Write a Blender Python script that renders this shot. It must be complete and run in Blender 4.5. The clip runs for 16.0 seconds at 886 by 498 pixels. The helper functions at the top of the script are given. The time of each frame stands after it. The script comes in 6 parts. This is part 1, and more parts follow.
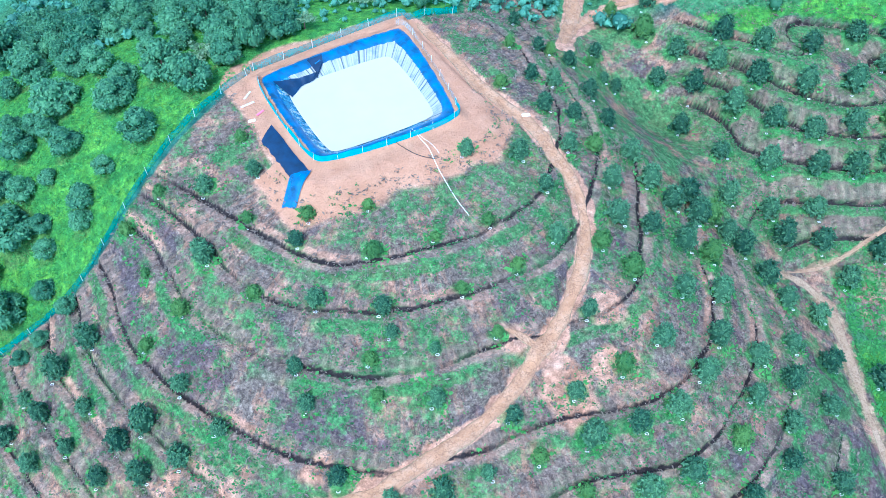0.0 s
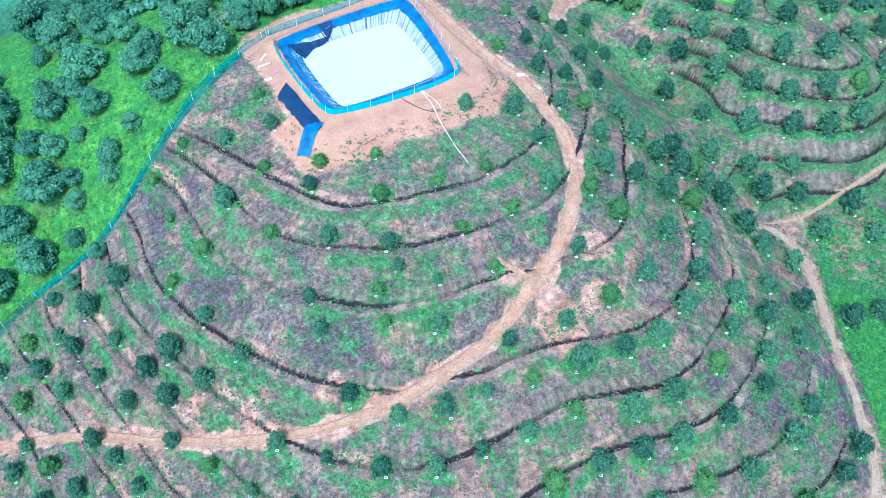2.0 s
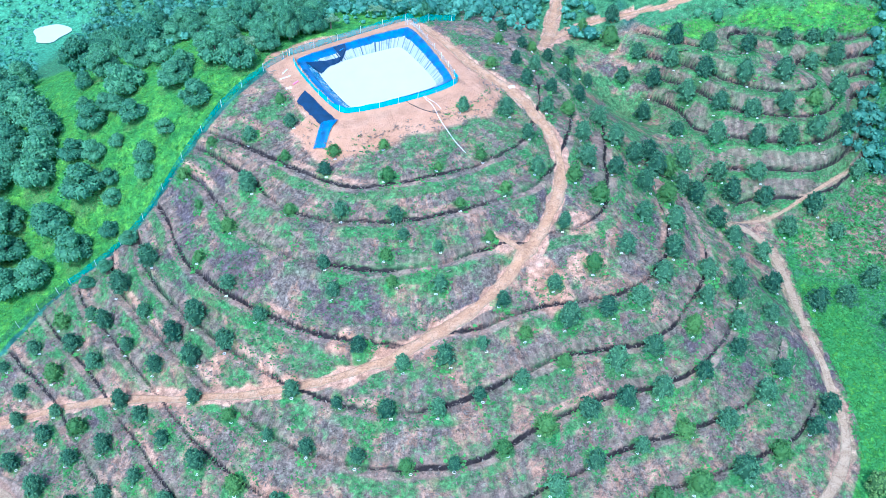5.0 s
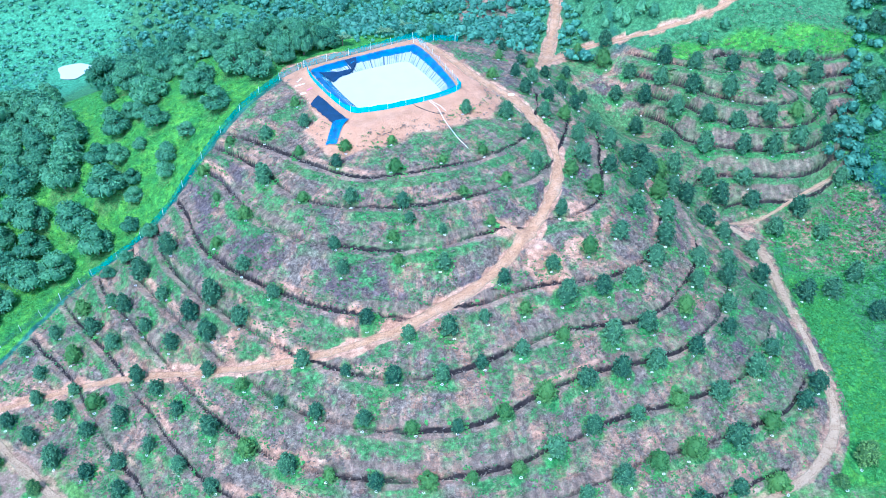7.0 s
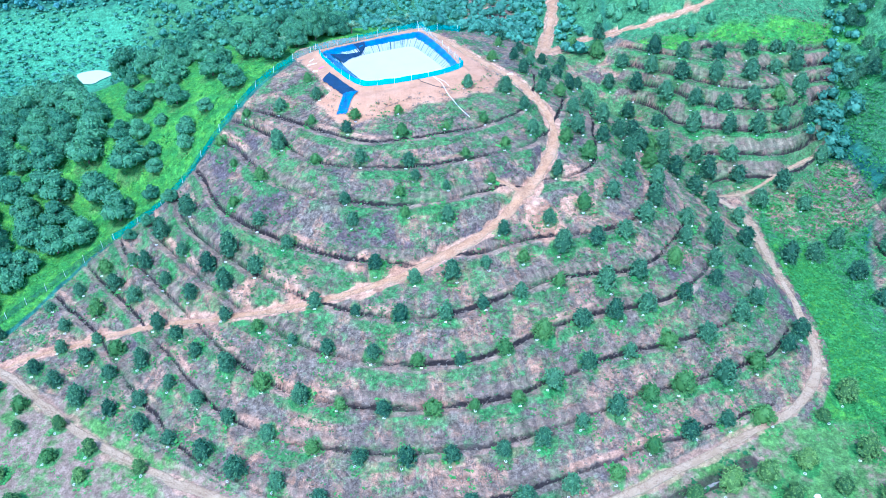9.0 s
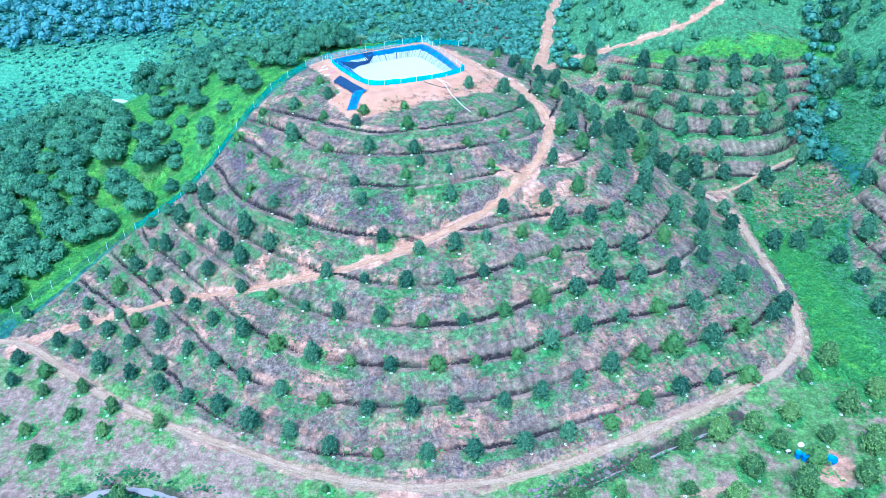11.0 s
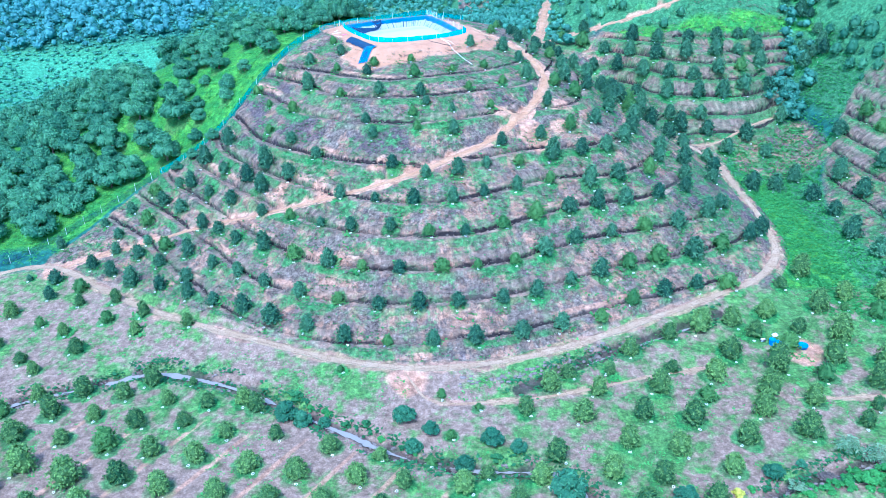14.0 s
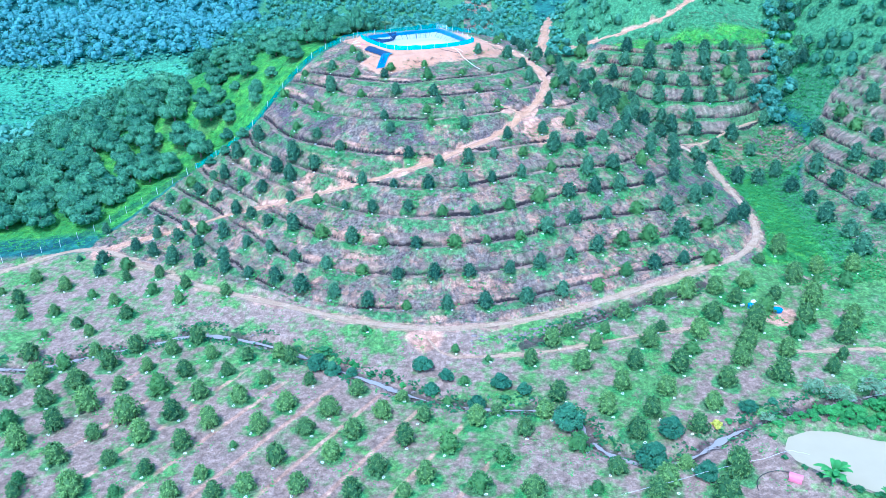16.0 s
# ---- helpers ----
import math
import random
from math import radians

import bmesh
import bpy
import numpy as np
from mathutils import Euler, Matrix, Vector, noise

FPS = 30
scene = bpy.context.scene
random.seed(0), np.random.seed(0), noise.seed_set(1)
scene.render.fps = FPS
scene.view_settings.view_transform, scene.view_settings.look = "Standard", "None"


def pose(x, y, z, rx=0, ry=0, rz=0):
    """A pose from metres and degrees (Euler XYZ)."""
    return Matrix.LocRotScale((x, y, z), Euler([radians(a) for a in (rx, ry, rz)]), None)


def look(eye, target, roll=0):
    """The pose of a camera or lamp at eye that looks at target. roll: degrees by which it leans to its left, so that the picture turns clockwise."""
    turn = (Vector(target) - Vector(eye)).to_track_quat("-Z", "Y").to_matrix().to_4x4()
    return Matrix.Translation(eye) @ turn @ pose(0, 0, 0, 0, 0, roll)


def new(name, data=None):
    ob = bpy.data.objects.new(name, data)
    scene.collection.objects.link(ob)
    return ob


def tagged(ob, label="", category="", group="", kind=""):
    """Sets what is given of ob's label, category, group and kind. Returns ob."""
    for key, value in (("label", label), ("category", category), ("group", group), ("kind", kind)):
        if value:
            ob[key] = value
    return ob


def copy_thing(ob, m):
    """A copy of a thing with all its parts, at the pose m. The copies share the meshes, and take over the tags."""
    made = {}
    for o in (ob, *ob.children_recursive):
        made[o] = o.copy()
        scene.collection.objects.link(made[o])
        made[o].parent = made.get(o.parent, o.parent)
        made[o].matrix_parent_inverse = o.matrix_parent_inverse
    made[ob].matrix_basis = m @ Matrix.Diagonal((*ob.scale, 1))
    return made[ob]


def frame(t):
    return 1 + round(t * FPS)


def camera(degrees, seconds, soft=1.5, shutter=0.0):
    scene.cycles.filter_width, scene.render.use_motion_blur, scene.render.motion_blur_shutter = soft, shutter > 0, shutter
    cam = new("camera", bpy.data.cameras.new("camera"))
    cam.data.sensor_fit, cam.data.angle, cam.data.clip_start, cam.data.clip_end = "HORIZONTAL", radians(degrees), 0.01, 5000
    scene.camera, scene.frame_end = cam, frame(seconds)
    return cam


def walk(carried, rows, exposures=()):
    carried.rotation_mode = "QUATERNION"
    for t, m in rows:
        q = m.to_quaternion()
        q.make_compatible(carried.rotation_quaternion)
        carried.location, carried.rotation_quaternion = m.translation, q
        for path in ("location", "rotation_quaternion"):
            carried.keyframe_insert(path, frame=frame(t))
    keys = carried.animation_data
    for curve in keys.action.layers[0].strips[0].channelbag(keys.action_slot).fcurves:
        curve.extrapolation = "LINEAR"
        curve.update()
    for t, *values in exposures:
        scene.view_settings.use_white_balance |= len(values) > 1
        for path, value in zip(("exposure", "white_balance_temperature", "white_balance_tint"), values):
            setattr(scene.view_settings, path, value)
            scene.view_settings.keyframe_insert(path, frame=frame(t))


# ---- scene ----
cam = camera(57.8, 16.0, soft=0.7)
METRES, EYE, TILT, LEAN, TURN = 120.0, 120.0, -52.0, 0.0, 0.0
ROWS = [
    (0.0, 0.0, 0.0, 0.0, 0.0, 0.0, -0.0),
    (0.5, -0.0005, -0.0171, -0.0131, -0.03, 0.03, 0.03),
    (1.0, -0.0005, -0.0357, -0.0283, -0.04, 0.08, 0.06),
    (1.5, -0.0013, -0.0539, -0.0467, -0.07, 0.15, 0.08),
    (2.0, -0.0029, -0.073, -0.0656, -0.07, 0.31, 0.1),
    (2.5, -0.0046, -0.0926, -0.0863, -0.11, 1.2, 0.12),
    (3.0, -0.0051, -0.1074, -0.1126, -0.13, 2.62, 0.13),
    (3.5, -0.0041, -0.1216, -0.1408, -0.14, 4.0, 0.14),
    (4.0, -0.0031, -0.1359, -0.1686, -0.14, 5.41, 0.16),
    (6.5, -0.0067, -0.1833, -0.3093, -0.02, 12.12, -0.01),
    (7.0, -0.0072, -0.1919, -0.3402, -0.01, 13.45, -0.04),
    (7.5, -0.0076, -0.2005, -0.3719, -0.0, 14.71, -0.06),
    (8.0, -0.0082, -0.2085, -0.4042, 0.01, 15.58, -0.08),
    (8.5, -0.0096, -0.2165, -0.4357, 0.0, 15.92, -0.09),
    (9.0, -0.0111, -0.2247, -0.4658, 0.0, 16.59, -0.1),
    (11.5, -0.015, -0.2587, -0.6242, 0.07, 22.4, -0.08),
    (12.0, -0.0158, -0.2624, -0.6517, 0.08, 23.61, -0.07),
    (12.5, -0.0166, -0.2619, -0.6849, 0.1, 24.25, -0.08),
    (13.0, -0.0175, -0.2623, -0.7205, 0.11, 24.27, -0.09),
    (13.5, -0.018, -0.2681, -0.754, 0.13, 24.28, -0.11),
    (14.0, -0.0181, -0.2757, -0.7865, 0.14, 24.29, -0.1),
    (14.5, -0.0189, -0.287, -0.8183, 0.16, 24.28, -0.13),
    (15.0, -0.0216, -0.3054, -0.8478, 0.17, 24.25, -0.14),
    (15.5, -0.0278, -0.3281, -0.8761, 0.23, 25.24, -0.16),
    (16.0, -0.032, -0.3527, -0.9047, 0.3, 26.45, -0.19),
]
walk(cam, [(t, pose(0, 0, EYE, TILT, LEAN, TURN) @ pose(METRES * x, METRES * y, METRES * z, 90 + pitch, roll, yaw)) for t, x, y, z, yaw, pitch, roll in ROWS],
     exposures=((0.0, 1.52, 4800, 1), (8.0, 1.64, 4620, 3), (16.0, 1.73, 4420, 4)))

# ---- sky, sun ----
world = bpy.data.worlds.new("overcast_sky")
scene.world = world
world.use_nodes = True
wn = world.node_tree
sky = wn.nodes.new("ShaderNodeTexSky")
sky.sky_type, sky.sun_disc = "NISHITA", False
sky.sun_elevation, sky.sun_rotation = radians(58), radians(200)
sky.air_density, sky.dust_density, sky.ozone_density = 1.2, 1.0, 1.5
wn.links.new(sky.outputs["Color"], wn.nodes["Background"].inputs["Color"])
wn.nodes["Background"].inputs["Strength"].default_value = 0.137
sun = new("sun", bpy.data.lights.new("sun", "SUN"))
sun.data.energy, sun.data.angle, sun.data.color = 1.5, radians(12), (1.0, 0.98, 0.95)
sun.matrix_world = look((0, 0, 0), (0.18, 0.5, -0.85))

# ---- materials ----
def material(name, rough=0.9, spec=0.25):
    m = bpy.data.materials.new(name)
    m.use_nodes = True
    b = m.node_tree.nodes["Principled BSDF"]
    b.inputs["Roughness"].default_value, b.inputs["Specular IOR Level"].default_value = rough, spec
    return m, m.node_tree.nodes, m.node_tree.links, b


def noise_node(n, l, scale, detail=5.0, rough=0.6, vec=None, stretch=None):
    t = n.new("ShaderNodeTexNoise")
    t.inputs["Scale"].default_value, t.inputs["Detail"].default_value, t.inputs["Roughness"].default_value = scale, detail, rough
    if vec is None:
        vec = n.new("ShaderNodeTexCoord").outputs["Object"]
    if stretch:
        mp = n.new("ShaderNodeMapping")
        mp.inputs["Scale"].default_value = stretch
        l.new(vec, mp.inputs["Vector"])
        vec = mp.outputs["Vector"]
    l.new(vec, t.inputs["Vector"])
    return t.outputs["Fac"]


def ramp(n, l, fac, *stops):
    r = n.new("ShaderNodeValToRGB")
    e = r.color_ramp.elements
    while len(e) < len(stops):
        e.new(0.5)
    for k, (at, col) in zip(e, stops):
        k.position, k.color = at, (*(col if isinstance(col, tuple) else (col,) * 3), 1)
    l.new(fac, r.inputs["Fac"])
    return r.outputs["Color"]


def blend(n, l, fac, a, b, kind="MIX"):
    m = n.new("ShaderNodeMix")
    m.data_type, m.blend_type = "RGBA", kind
    for i, v in ((0, fac), (6, a), (7, b)):
        if isinstance(v, (int, float)):
            m.inputs[i].default_value = v
        elif isinstance(v, tuple):
            m.inputs[i].default_value = (*v, 1)
        else:
            l.new(v, m.inputs[i])
    return m.outputs[2]


def arith(n, l, kind, a, b, clamp=False):
    m = n.new("ShaderNodeMath")
    m.operation, m.use_clamp = kind, clamp
    for i, v in enumerate((a, b)):
        if isinstance(v, (int, float)):
            m.inputs[i].default_value = v
        else:
            l.new(v, m.inputs[i])
    return m.outputs[0]


def relief(n, l, b, height, strength=0.5, distance=0.1):
    k = n.new("ShaderNodeBump")
    k.inputs["Strength"].default_value, k.inputs["Distance"].default_value = strength, distance
    l.new(height, k.inputs["Height"])
    l.new(k.outputs["Normal"], b.inputs["Normal"])


def plain(name, col, rough=0.8, spec=0.3, vary=0.25, scale=3.0, bump=0.0, metal=0.0):
    """A surface of one colour with soft stains and a little grain."""
    m, n, l, b = material(name, rough, spec)
    f = noise_node(n, l, scale)
    c = ramp(n, l, f, (0.3, tuple(v * (1 - vary) for v in col)), (0.7, tuple(min(1, v * (1 + vary)) for v in col)))
    l.new(c, b.inputs["Base Color"])
    b.inputs["Metallic"].default_value = metal
    if bump:
        relief(n, l, b, noise_node(n, l, scale * 8), bump, 0.03)
    return m


def ground_material():
    m, n, l, b = material("earth_and_weeds", 0.95, 0.1)

    def mask(name):
        a = n.new("ShaderNodeAttribute")
        a.attribute_name = name
        return a.outputs["Fac"]

    def mixed(a, ka, b_, kb):
        return arith(n, l, "ADD", arith(n, l, "MULTIPLY", a, ka), arith(n, l, "MULTIPLY", b_, kb))
    co = n.new("ShaderNodeTexCoord").outputs["Object"]
    big = noise_node(n, l, 0.07, 4, 0.55, co)
    mid = noise_node(n, l, 0.35, 6, 0.65, co)
    mid2 = noise_node(n, l, 0.21, 7, 0.66, co)
    fine = noise_node(n, l, 2.2, 6, 0.72, co)
    grain = noise_node(n, l, 9.0, 3, 0.7, co)
    grit = noise_node(n, l, 4.6, 5, 0.8, co)
    # rills that run straight down the slope
    xyz = n.new("ShaderNodeCombineXYZ")
    l.new(mask("round"), xyz.inputs[0])
    l.new(arith(n, l, "MULTIPLY", mask("down"), 0.3), xyz.inputs[1])
    rill = noise_node(n, l, 1.15, 5, 0.62, xyz.outputs[0])
    # bare earth: pink clay, paler and redder by patches
    clay = ramp(n, l, mid, (0.25, (0.36, 0.175, 0.10)), (0.5, (0.54, 0.285, 0.18)), (0.75, (0.64, 0.39, 0.27)))
    clay = blend(n, l, ramp(n, l, rill, (0.52, 0.0), (0.66, 0.4)), clay, (0.27, 0.15, 0.10))
    wash = noise_node(n, l, 0.6, 6, 0.65, co)
    clay = blend(n, l, ramp(n, l, wash, (0.47, 0.0), (0.495, 0.28), (0.52, 0.0)), clay, (0.24, 0.13, 0.085))
    # dead weeds: grey and mauve straw
    straw = ramp(n, l, fine, (0.32, (0.06, 0.045, 0.038)), (0.5, (0.19, 0.145, 0.114)), (0.68, (0.37, 0.29, 0.225)))
    straw = blend(n, l, ramp(n, l, big, (0.4, 0.0), (0.62, 0.75)), straw, blend(n, l, 0.5, straw, (0.26, 0.165, 0.13)))
    green = ramp(n, l, fine, (0.30, (0.028, 0.08, 0.03)), (0.5, (0.072, 0.195, 0.062)), (0.70, (0.155, 0.37, 0.105)))
    lush = ramp(n, l, mid, (0.3, (0.06, 0.20, 0.05)), (0.5, (0.12, 0.31, 0.045)), (0.7, (0.20, 0.42, 0.05)))
    lush = blend(n, l, ramp(n, l, fine, (0.38, 0.7), (0.60, 0.0)), lush, (0.035, 0.135, 0.04))
    # terraced slope: straw over clay, burnt patches, green growth
    slope = blend(n, l, ramp(n, l, mixed(mid2, 0.6, rill, 0.4), (0.478, 0.0), (0.57, 0.8)), straw, clay)
    slope = blend(n, l, ramp(n, l, wash, (0.46, 0.0), (0.49, 0.6), (0.52, 0.0)), slope, (0.06, 0.042, 0.044))
    ash = noise_node(n, l, 0.17, 6, 0.66, co)
    soot = ramp(n, l, fine, (0.3, (0.040, 0.029, 0.036)), (0.52, (0.115, 0.085, 0.094)), (0.7, (0.21, 0.165, 0.165)))
    burnt = arith(n, l, "ADD", ash, arith(n, l, "MULTIPLY", mask("burnt"), 0.22))
    slope = blend(n, l, ramp(n, l, burnt, (0.55, 0.0), (0.66, 0.8)), slope, soot)
    slope = blend(n, l, ramp(n, l, mixed(mixed(mid, 0.55, mixed(big, 0.6, fine, 0.4), 0.45), 1.0, mask("growth"), 0.035), (0.483, 0.0), (0.555, 0.85)), slope, green)
    ledge = blend(n, l, ramp(n, l, mid2, (0.42, 0.0), (0.56, 0.9)), straw, blend(n, l, 0.45, clay, (0.36, 0.27, 0.22)))
    # cut faces behind the benches: streaked brown earth
    face = ramp(n, l, rill, (0.32, (0.10, 0.067, 0.056)), (0.47, (0.205, 0.14, 0.108)), (0.60, (0.35, 0.23, 0.166)), (0.72, (0.24, 0.175, 0.138)))
    face = blend(n, l, ramp(n, l, fine, (0.48, 0.0), (0.66, 0.55)), face, (0.19, 0.15, 0.11))
    # flat orchard: pale pink soil and thin grass
    soil = ramp(n, l, fine, (0.25, (0.19, 0.118, 0.083)), (0.5, (0.30, 0.197, 0.144)), (0.75, (0.42, 0.295, 0.225)))
    turf = mixed(mixed(mid, 0.6, big, 0.4), 1.0, mask("lawn"), 0.11)
    flat = blend(n, l, ramp(n, l, turf, (0.475, 0.0), (0.565, 0.85)), soil, blend(n, l, 0.55, green, lush))
    # forest floor, its colour lifted to take in the far haze
    wood = blend(n, l, ramp(n, l, mid, (0.4, 0.0), (0.6, 1.0)), (0.03, 0.095, 0.075), (0.055, 0.16, 0.11))
    foot = ramp(n, l, fine, (0.3, (0.03, 0.10, 0.035)), (0.5, (0.06, 0.205, 0.055)), (0.68, (0.115, 0.34, 0.08)))
    # bare soil under old trees, darkened in colour for their shade
    shaded_soil = ramp(n, l, fine, (0.3, (0.045, 0.045, 0.03)), (0.5, (0.10, 0.08, 0.065)), (0.7, (0.17, 0.13, 0.11)))
    vale = ramp(n, l, fine, (0.3, (0.04, 0.115, 0.055)), (0.5, (0.08, 0.195, 0.08)), (0.7, (0.145, 0.30, 0.12)))
    meadow = ramp(n, l, fine, (0.3, (0.055, 0.18, 0.095)), (0.5, (0.10, 0.28, 0.14)), (0.7, (0.165, 0.39, 0.19)))
    c = wood
    for name, col in (("vale", vale), ("meadow", meadow), ("lush", lush), ("flat", flat), ("slope", slope), ("ledge", ledge), ("face", face), ("bench", green), ("bare", clay), ("shaded_soil", shaded_soil), ("foot", foot), ("drain_shade", (0.034, 0.026, 0.026)), ("mud", (0.06, 0.045, 0.045))):
        k = mask(name)
        # ragged edges
        f = arith(n, l, "MULTIPLY", arith(n, l, "SUBTRACT", arith(n, l, "ADD", k, arith(n, l, "MULTIPLY", mid, 0.7)), 0.6), 2.2, True)
        if name in ("bare", "flat", "face"):
            f = arith(n, l, "MULTIPLY", arith(n, l, "SUBTRACT", arith(n, l, "ADD", arith(n, l, "ADD", k, arith(n, l, "MULTIPLY", mid, 0.5)), arith(n, l, "MULTIPLY", fine, 0.5)), 0.78), 2.4, True)
        # shade at the foot of the cuts, put in as near-black colour
        if name == "drain_shade":
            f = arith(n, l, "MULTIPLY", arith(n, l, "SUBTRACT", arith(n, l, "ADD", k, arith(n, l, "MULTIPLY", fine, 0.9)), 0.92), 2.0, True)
        if name in ("bench", "mud", "ledge", "foot", "shaded_soil", "face"):
            f = arith(n, l, "MULTIPLY", f, 0.8)
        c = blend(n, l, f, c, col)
    c = blend(n, l, 1.0, c, ramp(n, l, grit, (0.36, 0.76), (0.5, 1.0), (0.64, 1.26)), "MULTIPLY")
    c = blend(n, l, 1.0, c, ramp(n, l, noise_node(n, l, 1.0, 4, 0.6, co), (0.34, 0.66), (0.5, 0.98), (0.66, 1.32)), "MULTIPLY")
    c = blend(n, l, 1.0, c, ramp(n, l, grain, (0.25, 0.86), (0.75, 1.14)), "MULTIPLY")
    # levelled clay round the reservoir
    pad = ramp(n, l, mid, (0.3, (0.50, 0.24, 0.135)), (0.7, (0.61, 0.32, 0.19)))
    pad = blend(n, l, ramp(n, l, fine, (0.5, 0.0), (0.75, 0.35)), pad, (0.40, 0.22, 0.15))
    even = arith(n, l, "MULTIPLY", arith(n, l, "SUBTRACT", mixed(mask("pad"), 1.0, mixed(mid, 0.5, fine, 0.4), 1.0), 0.8), 3.0, True)
    c = blend(n, l, arith(n, l, "MULTIPLY", even, 0.9), c, pad)
    l.new(c, b.inputs["Base Color"])
    relief(n, l, b, arith(n, l, "ADD", arith(n, l, "MULTIPLY", fine, 0.7), arith(n, l, "MULTIPLY", grit, 0.4)), 1.0, 0.34)
    return m


def leaf_material(name, dark, light, rough=0.6, through_light=0.25):
    """Leaves that vary from tree to tree and from leaf to leaf."""
    m, n, l, b = material(name, rough, 0.25)
    tree = n.new("ShaderNodeObjectInfo").outputs["Random"]
    leaf = n.new("ShaderNodeNewGeometry").outputs["Random Per Island"]
    k = arith(n, l, "ADD", arith(n, l, "MULTIPLY", tree, 0.4), arith(n, l, "MULTIPLY", leaf, 0.6))
    mean = tuple(0.6 * p + 0.4 * q for p, q in zip(dark, light))
    c = ramp(n, l, k, (0.1, dark), (0.5, mean), (0.95, light))
    l.new(c, b.inputs["Base Color"])
    t = n.new("ShaderNodeBsdfTranslucent")
    l.new(blend(n, l, 1.0, c, (0.9, 1.0, 0.5), "MULTIPLY"), t.inputs["Color"])
    x = n.new("ShaderNodeMixShader")
    x.inputs[0].default_value = through_light
    out = n["Material Output"]
    l.new(b.outputs[0], x.inputs[1])
    l.new(t.outputs[0], x.inputs[2])
    l.new(x.outputs[0], out.inputs["Surface"])
    return m


def net_material(name, col, cover):
    """Woven net: threads with holes between them, too fine to tell apart."""
    m, n, l, b = material(name, 0.6, 0.3)
    b.inputs["Base Color"].default_value = (*col, 1)
    t = n.new("ShaderNodeBsdfTransparent")
    x = n.new("ShaderNodeMixShader")
    l.new(ramp(n, l, noise_node(n, l, 0.9), (0.3, cover - 0.15), (0.7, min(1, cover + 0.15))), x.inputs[0])
    l.new(t.outputs[0], x.inputs[1])
    l.new(b.outputs[0], x.inputs[2])
    l.new(x.outputs[0], n["Material Output"].inputs["Surface"])
    return m


def water_material(name, col, rough=0.04, spec=0.5):
    m, n, l, b = material(name, rough, spec)
    f = noise_node(n, l, 0.25)
    l.new(ramp(n, l, f, (0.3, tuple(v * 0.94 for v in col)), (0.7, col)), b.inputs["Base Color"])
    relief(n, l, b, noise_node(n, l, 1.5, 3), 0.05, 0.02)
    return m


GROUND = ground_material()
LEAF_YOUNG = leaf_material("young_fruit_leaf", (0.016, 0.066, 0.042), (0.16, 0.325, 0.15))
LEAF_FLAT = leaf_material("grown_fruit_leaf", (0.030, 0.096, 0.036), (0.26, 0.41, 0.105))
LEAF_LIGHT = leaf_material("light_fruit_leaf", (0.05, 0.145, 0.045), (0.16, 0.30, 0.075))
LEAF_OLD = leaf_material("old_orchard_leaf", (0.040, 0.135, 0.076), (0.18, 0.385, 0.18))
LEAF_WOOD = leaf_material("forest_leaf", (0.052, 0.165, 0.115), (0.19, 0.405, 0.265))
# far leaves paler and bluer: distance haze put into their colour
LEAF_HAZED = leaf_material("hazed_forest_leaf", (0.095, 0.235, 0.225), (0.17, 0.385, 0.355))
# pale scrub leaves, their blue tint standing in for haze
LEAF_SHRUB = leaf_material("hazed_shrub_leaf", (0.09, 0.245, 0.165), (0.22, 0.49, 0.32))
LEAF_BLUE = leaf_material("blue_green_leaf", (0.035, 0.12, 0.065), (0.11, 0.27, 0.13))
LEAF_PALM = leaf_material("palm_leaf", (0.13, 0.24, 0.12), (0.34, 0.46, 0.26))
LEAF_BRIGHT = leaf_material("bright_weed_leaf", (0.07, 0.23, 0.06), (0.18, 0.46, 0.12), 0.7, 0.4)
LEAF_WEED = leaf_material("weed_leaf", (0.05, 0.155, 0.06), (0.13, 0.33, 0.115), 0.7, 0.4)
LEAF_STRAW = leaf_material("dead_weed_straw", (0.13, 0.1, 0.088), (0.34, 0.265, 0.23), 0.7, 0.4)
LEAF_YELLOW = leaf_material("yellow_leaf", (0.45, 0.40, 0.05), (0.75, 0.70, 0.12))
BARK = plain("bark", (0.16, 0.12, 0.09), 0.9, 0.2, 0.3, 6, 0.4)
WHITE_PLASTIC = plain("white_plastic", (0.80, 0.80, 0.80), 0.5, 0.4, 0.06, 4)
WHITE_POST = plain("white_post", (0.72, 0.74, 0.72), 0.7, 0.3, 0.12, 3)
BLUE_LINER = plain("blue_liner", (0.018, 0.11, 0.25), 0.34, 0.5, 0.6, 0.8, 0.7)
DARK_LINER = plain("dark_blue_sheet", (0.007, 0.028, 0.07), 0.5, 0.4, 0.35, 0.9, 0.5)
TEAL_NET = net_material("teal_net", (0.012, 0.30, 0.30), 0.58)
FRONT_NET = net_material("thick_teal_net", (0.01, 0.42, 0.50), 0.88)
# white base colour stands in for the bright sky reflected in the water
POND_WATER = water_material("sky_white_water", (0.55, 0.545, 0.52))
MUD_WATER = water_material("muddy_water", (0.40, 0.315, 0.19), 0.35, 0.12)
STREAM_WATER = water_material("stream_water", (0.30, 0.26, 0.23), 0.4, 0.3)
BLUE_PLASTIC = plain("blue_plastic", (0.01, 0.22, 0.70), 0.4, 0.5, 0.1)
PINK_PLASTIC = plain("pink_plastic", (0.72, 0.20, 0.27), 0.5, 0.4, 0.1)
BLACK_PIPE = plain("black_pipe", (0.03, 0.03, 0.03), 0.5, 0.4, 0.1)


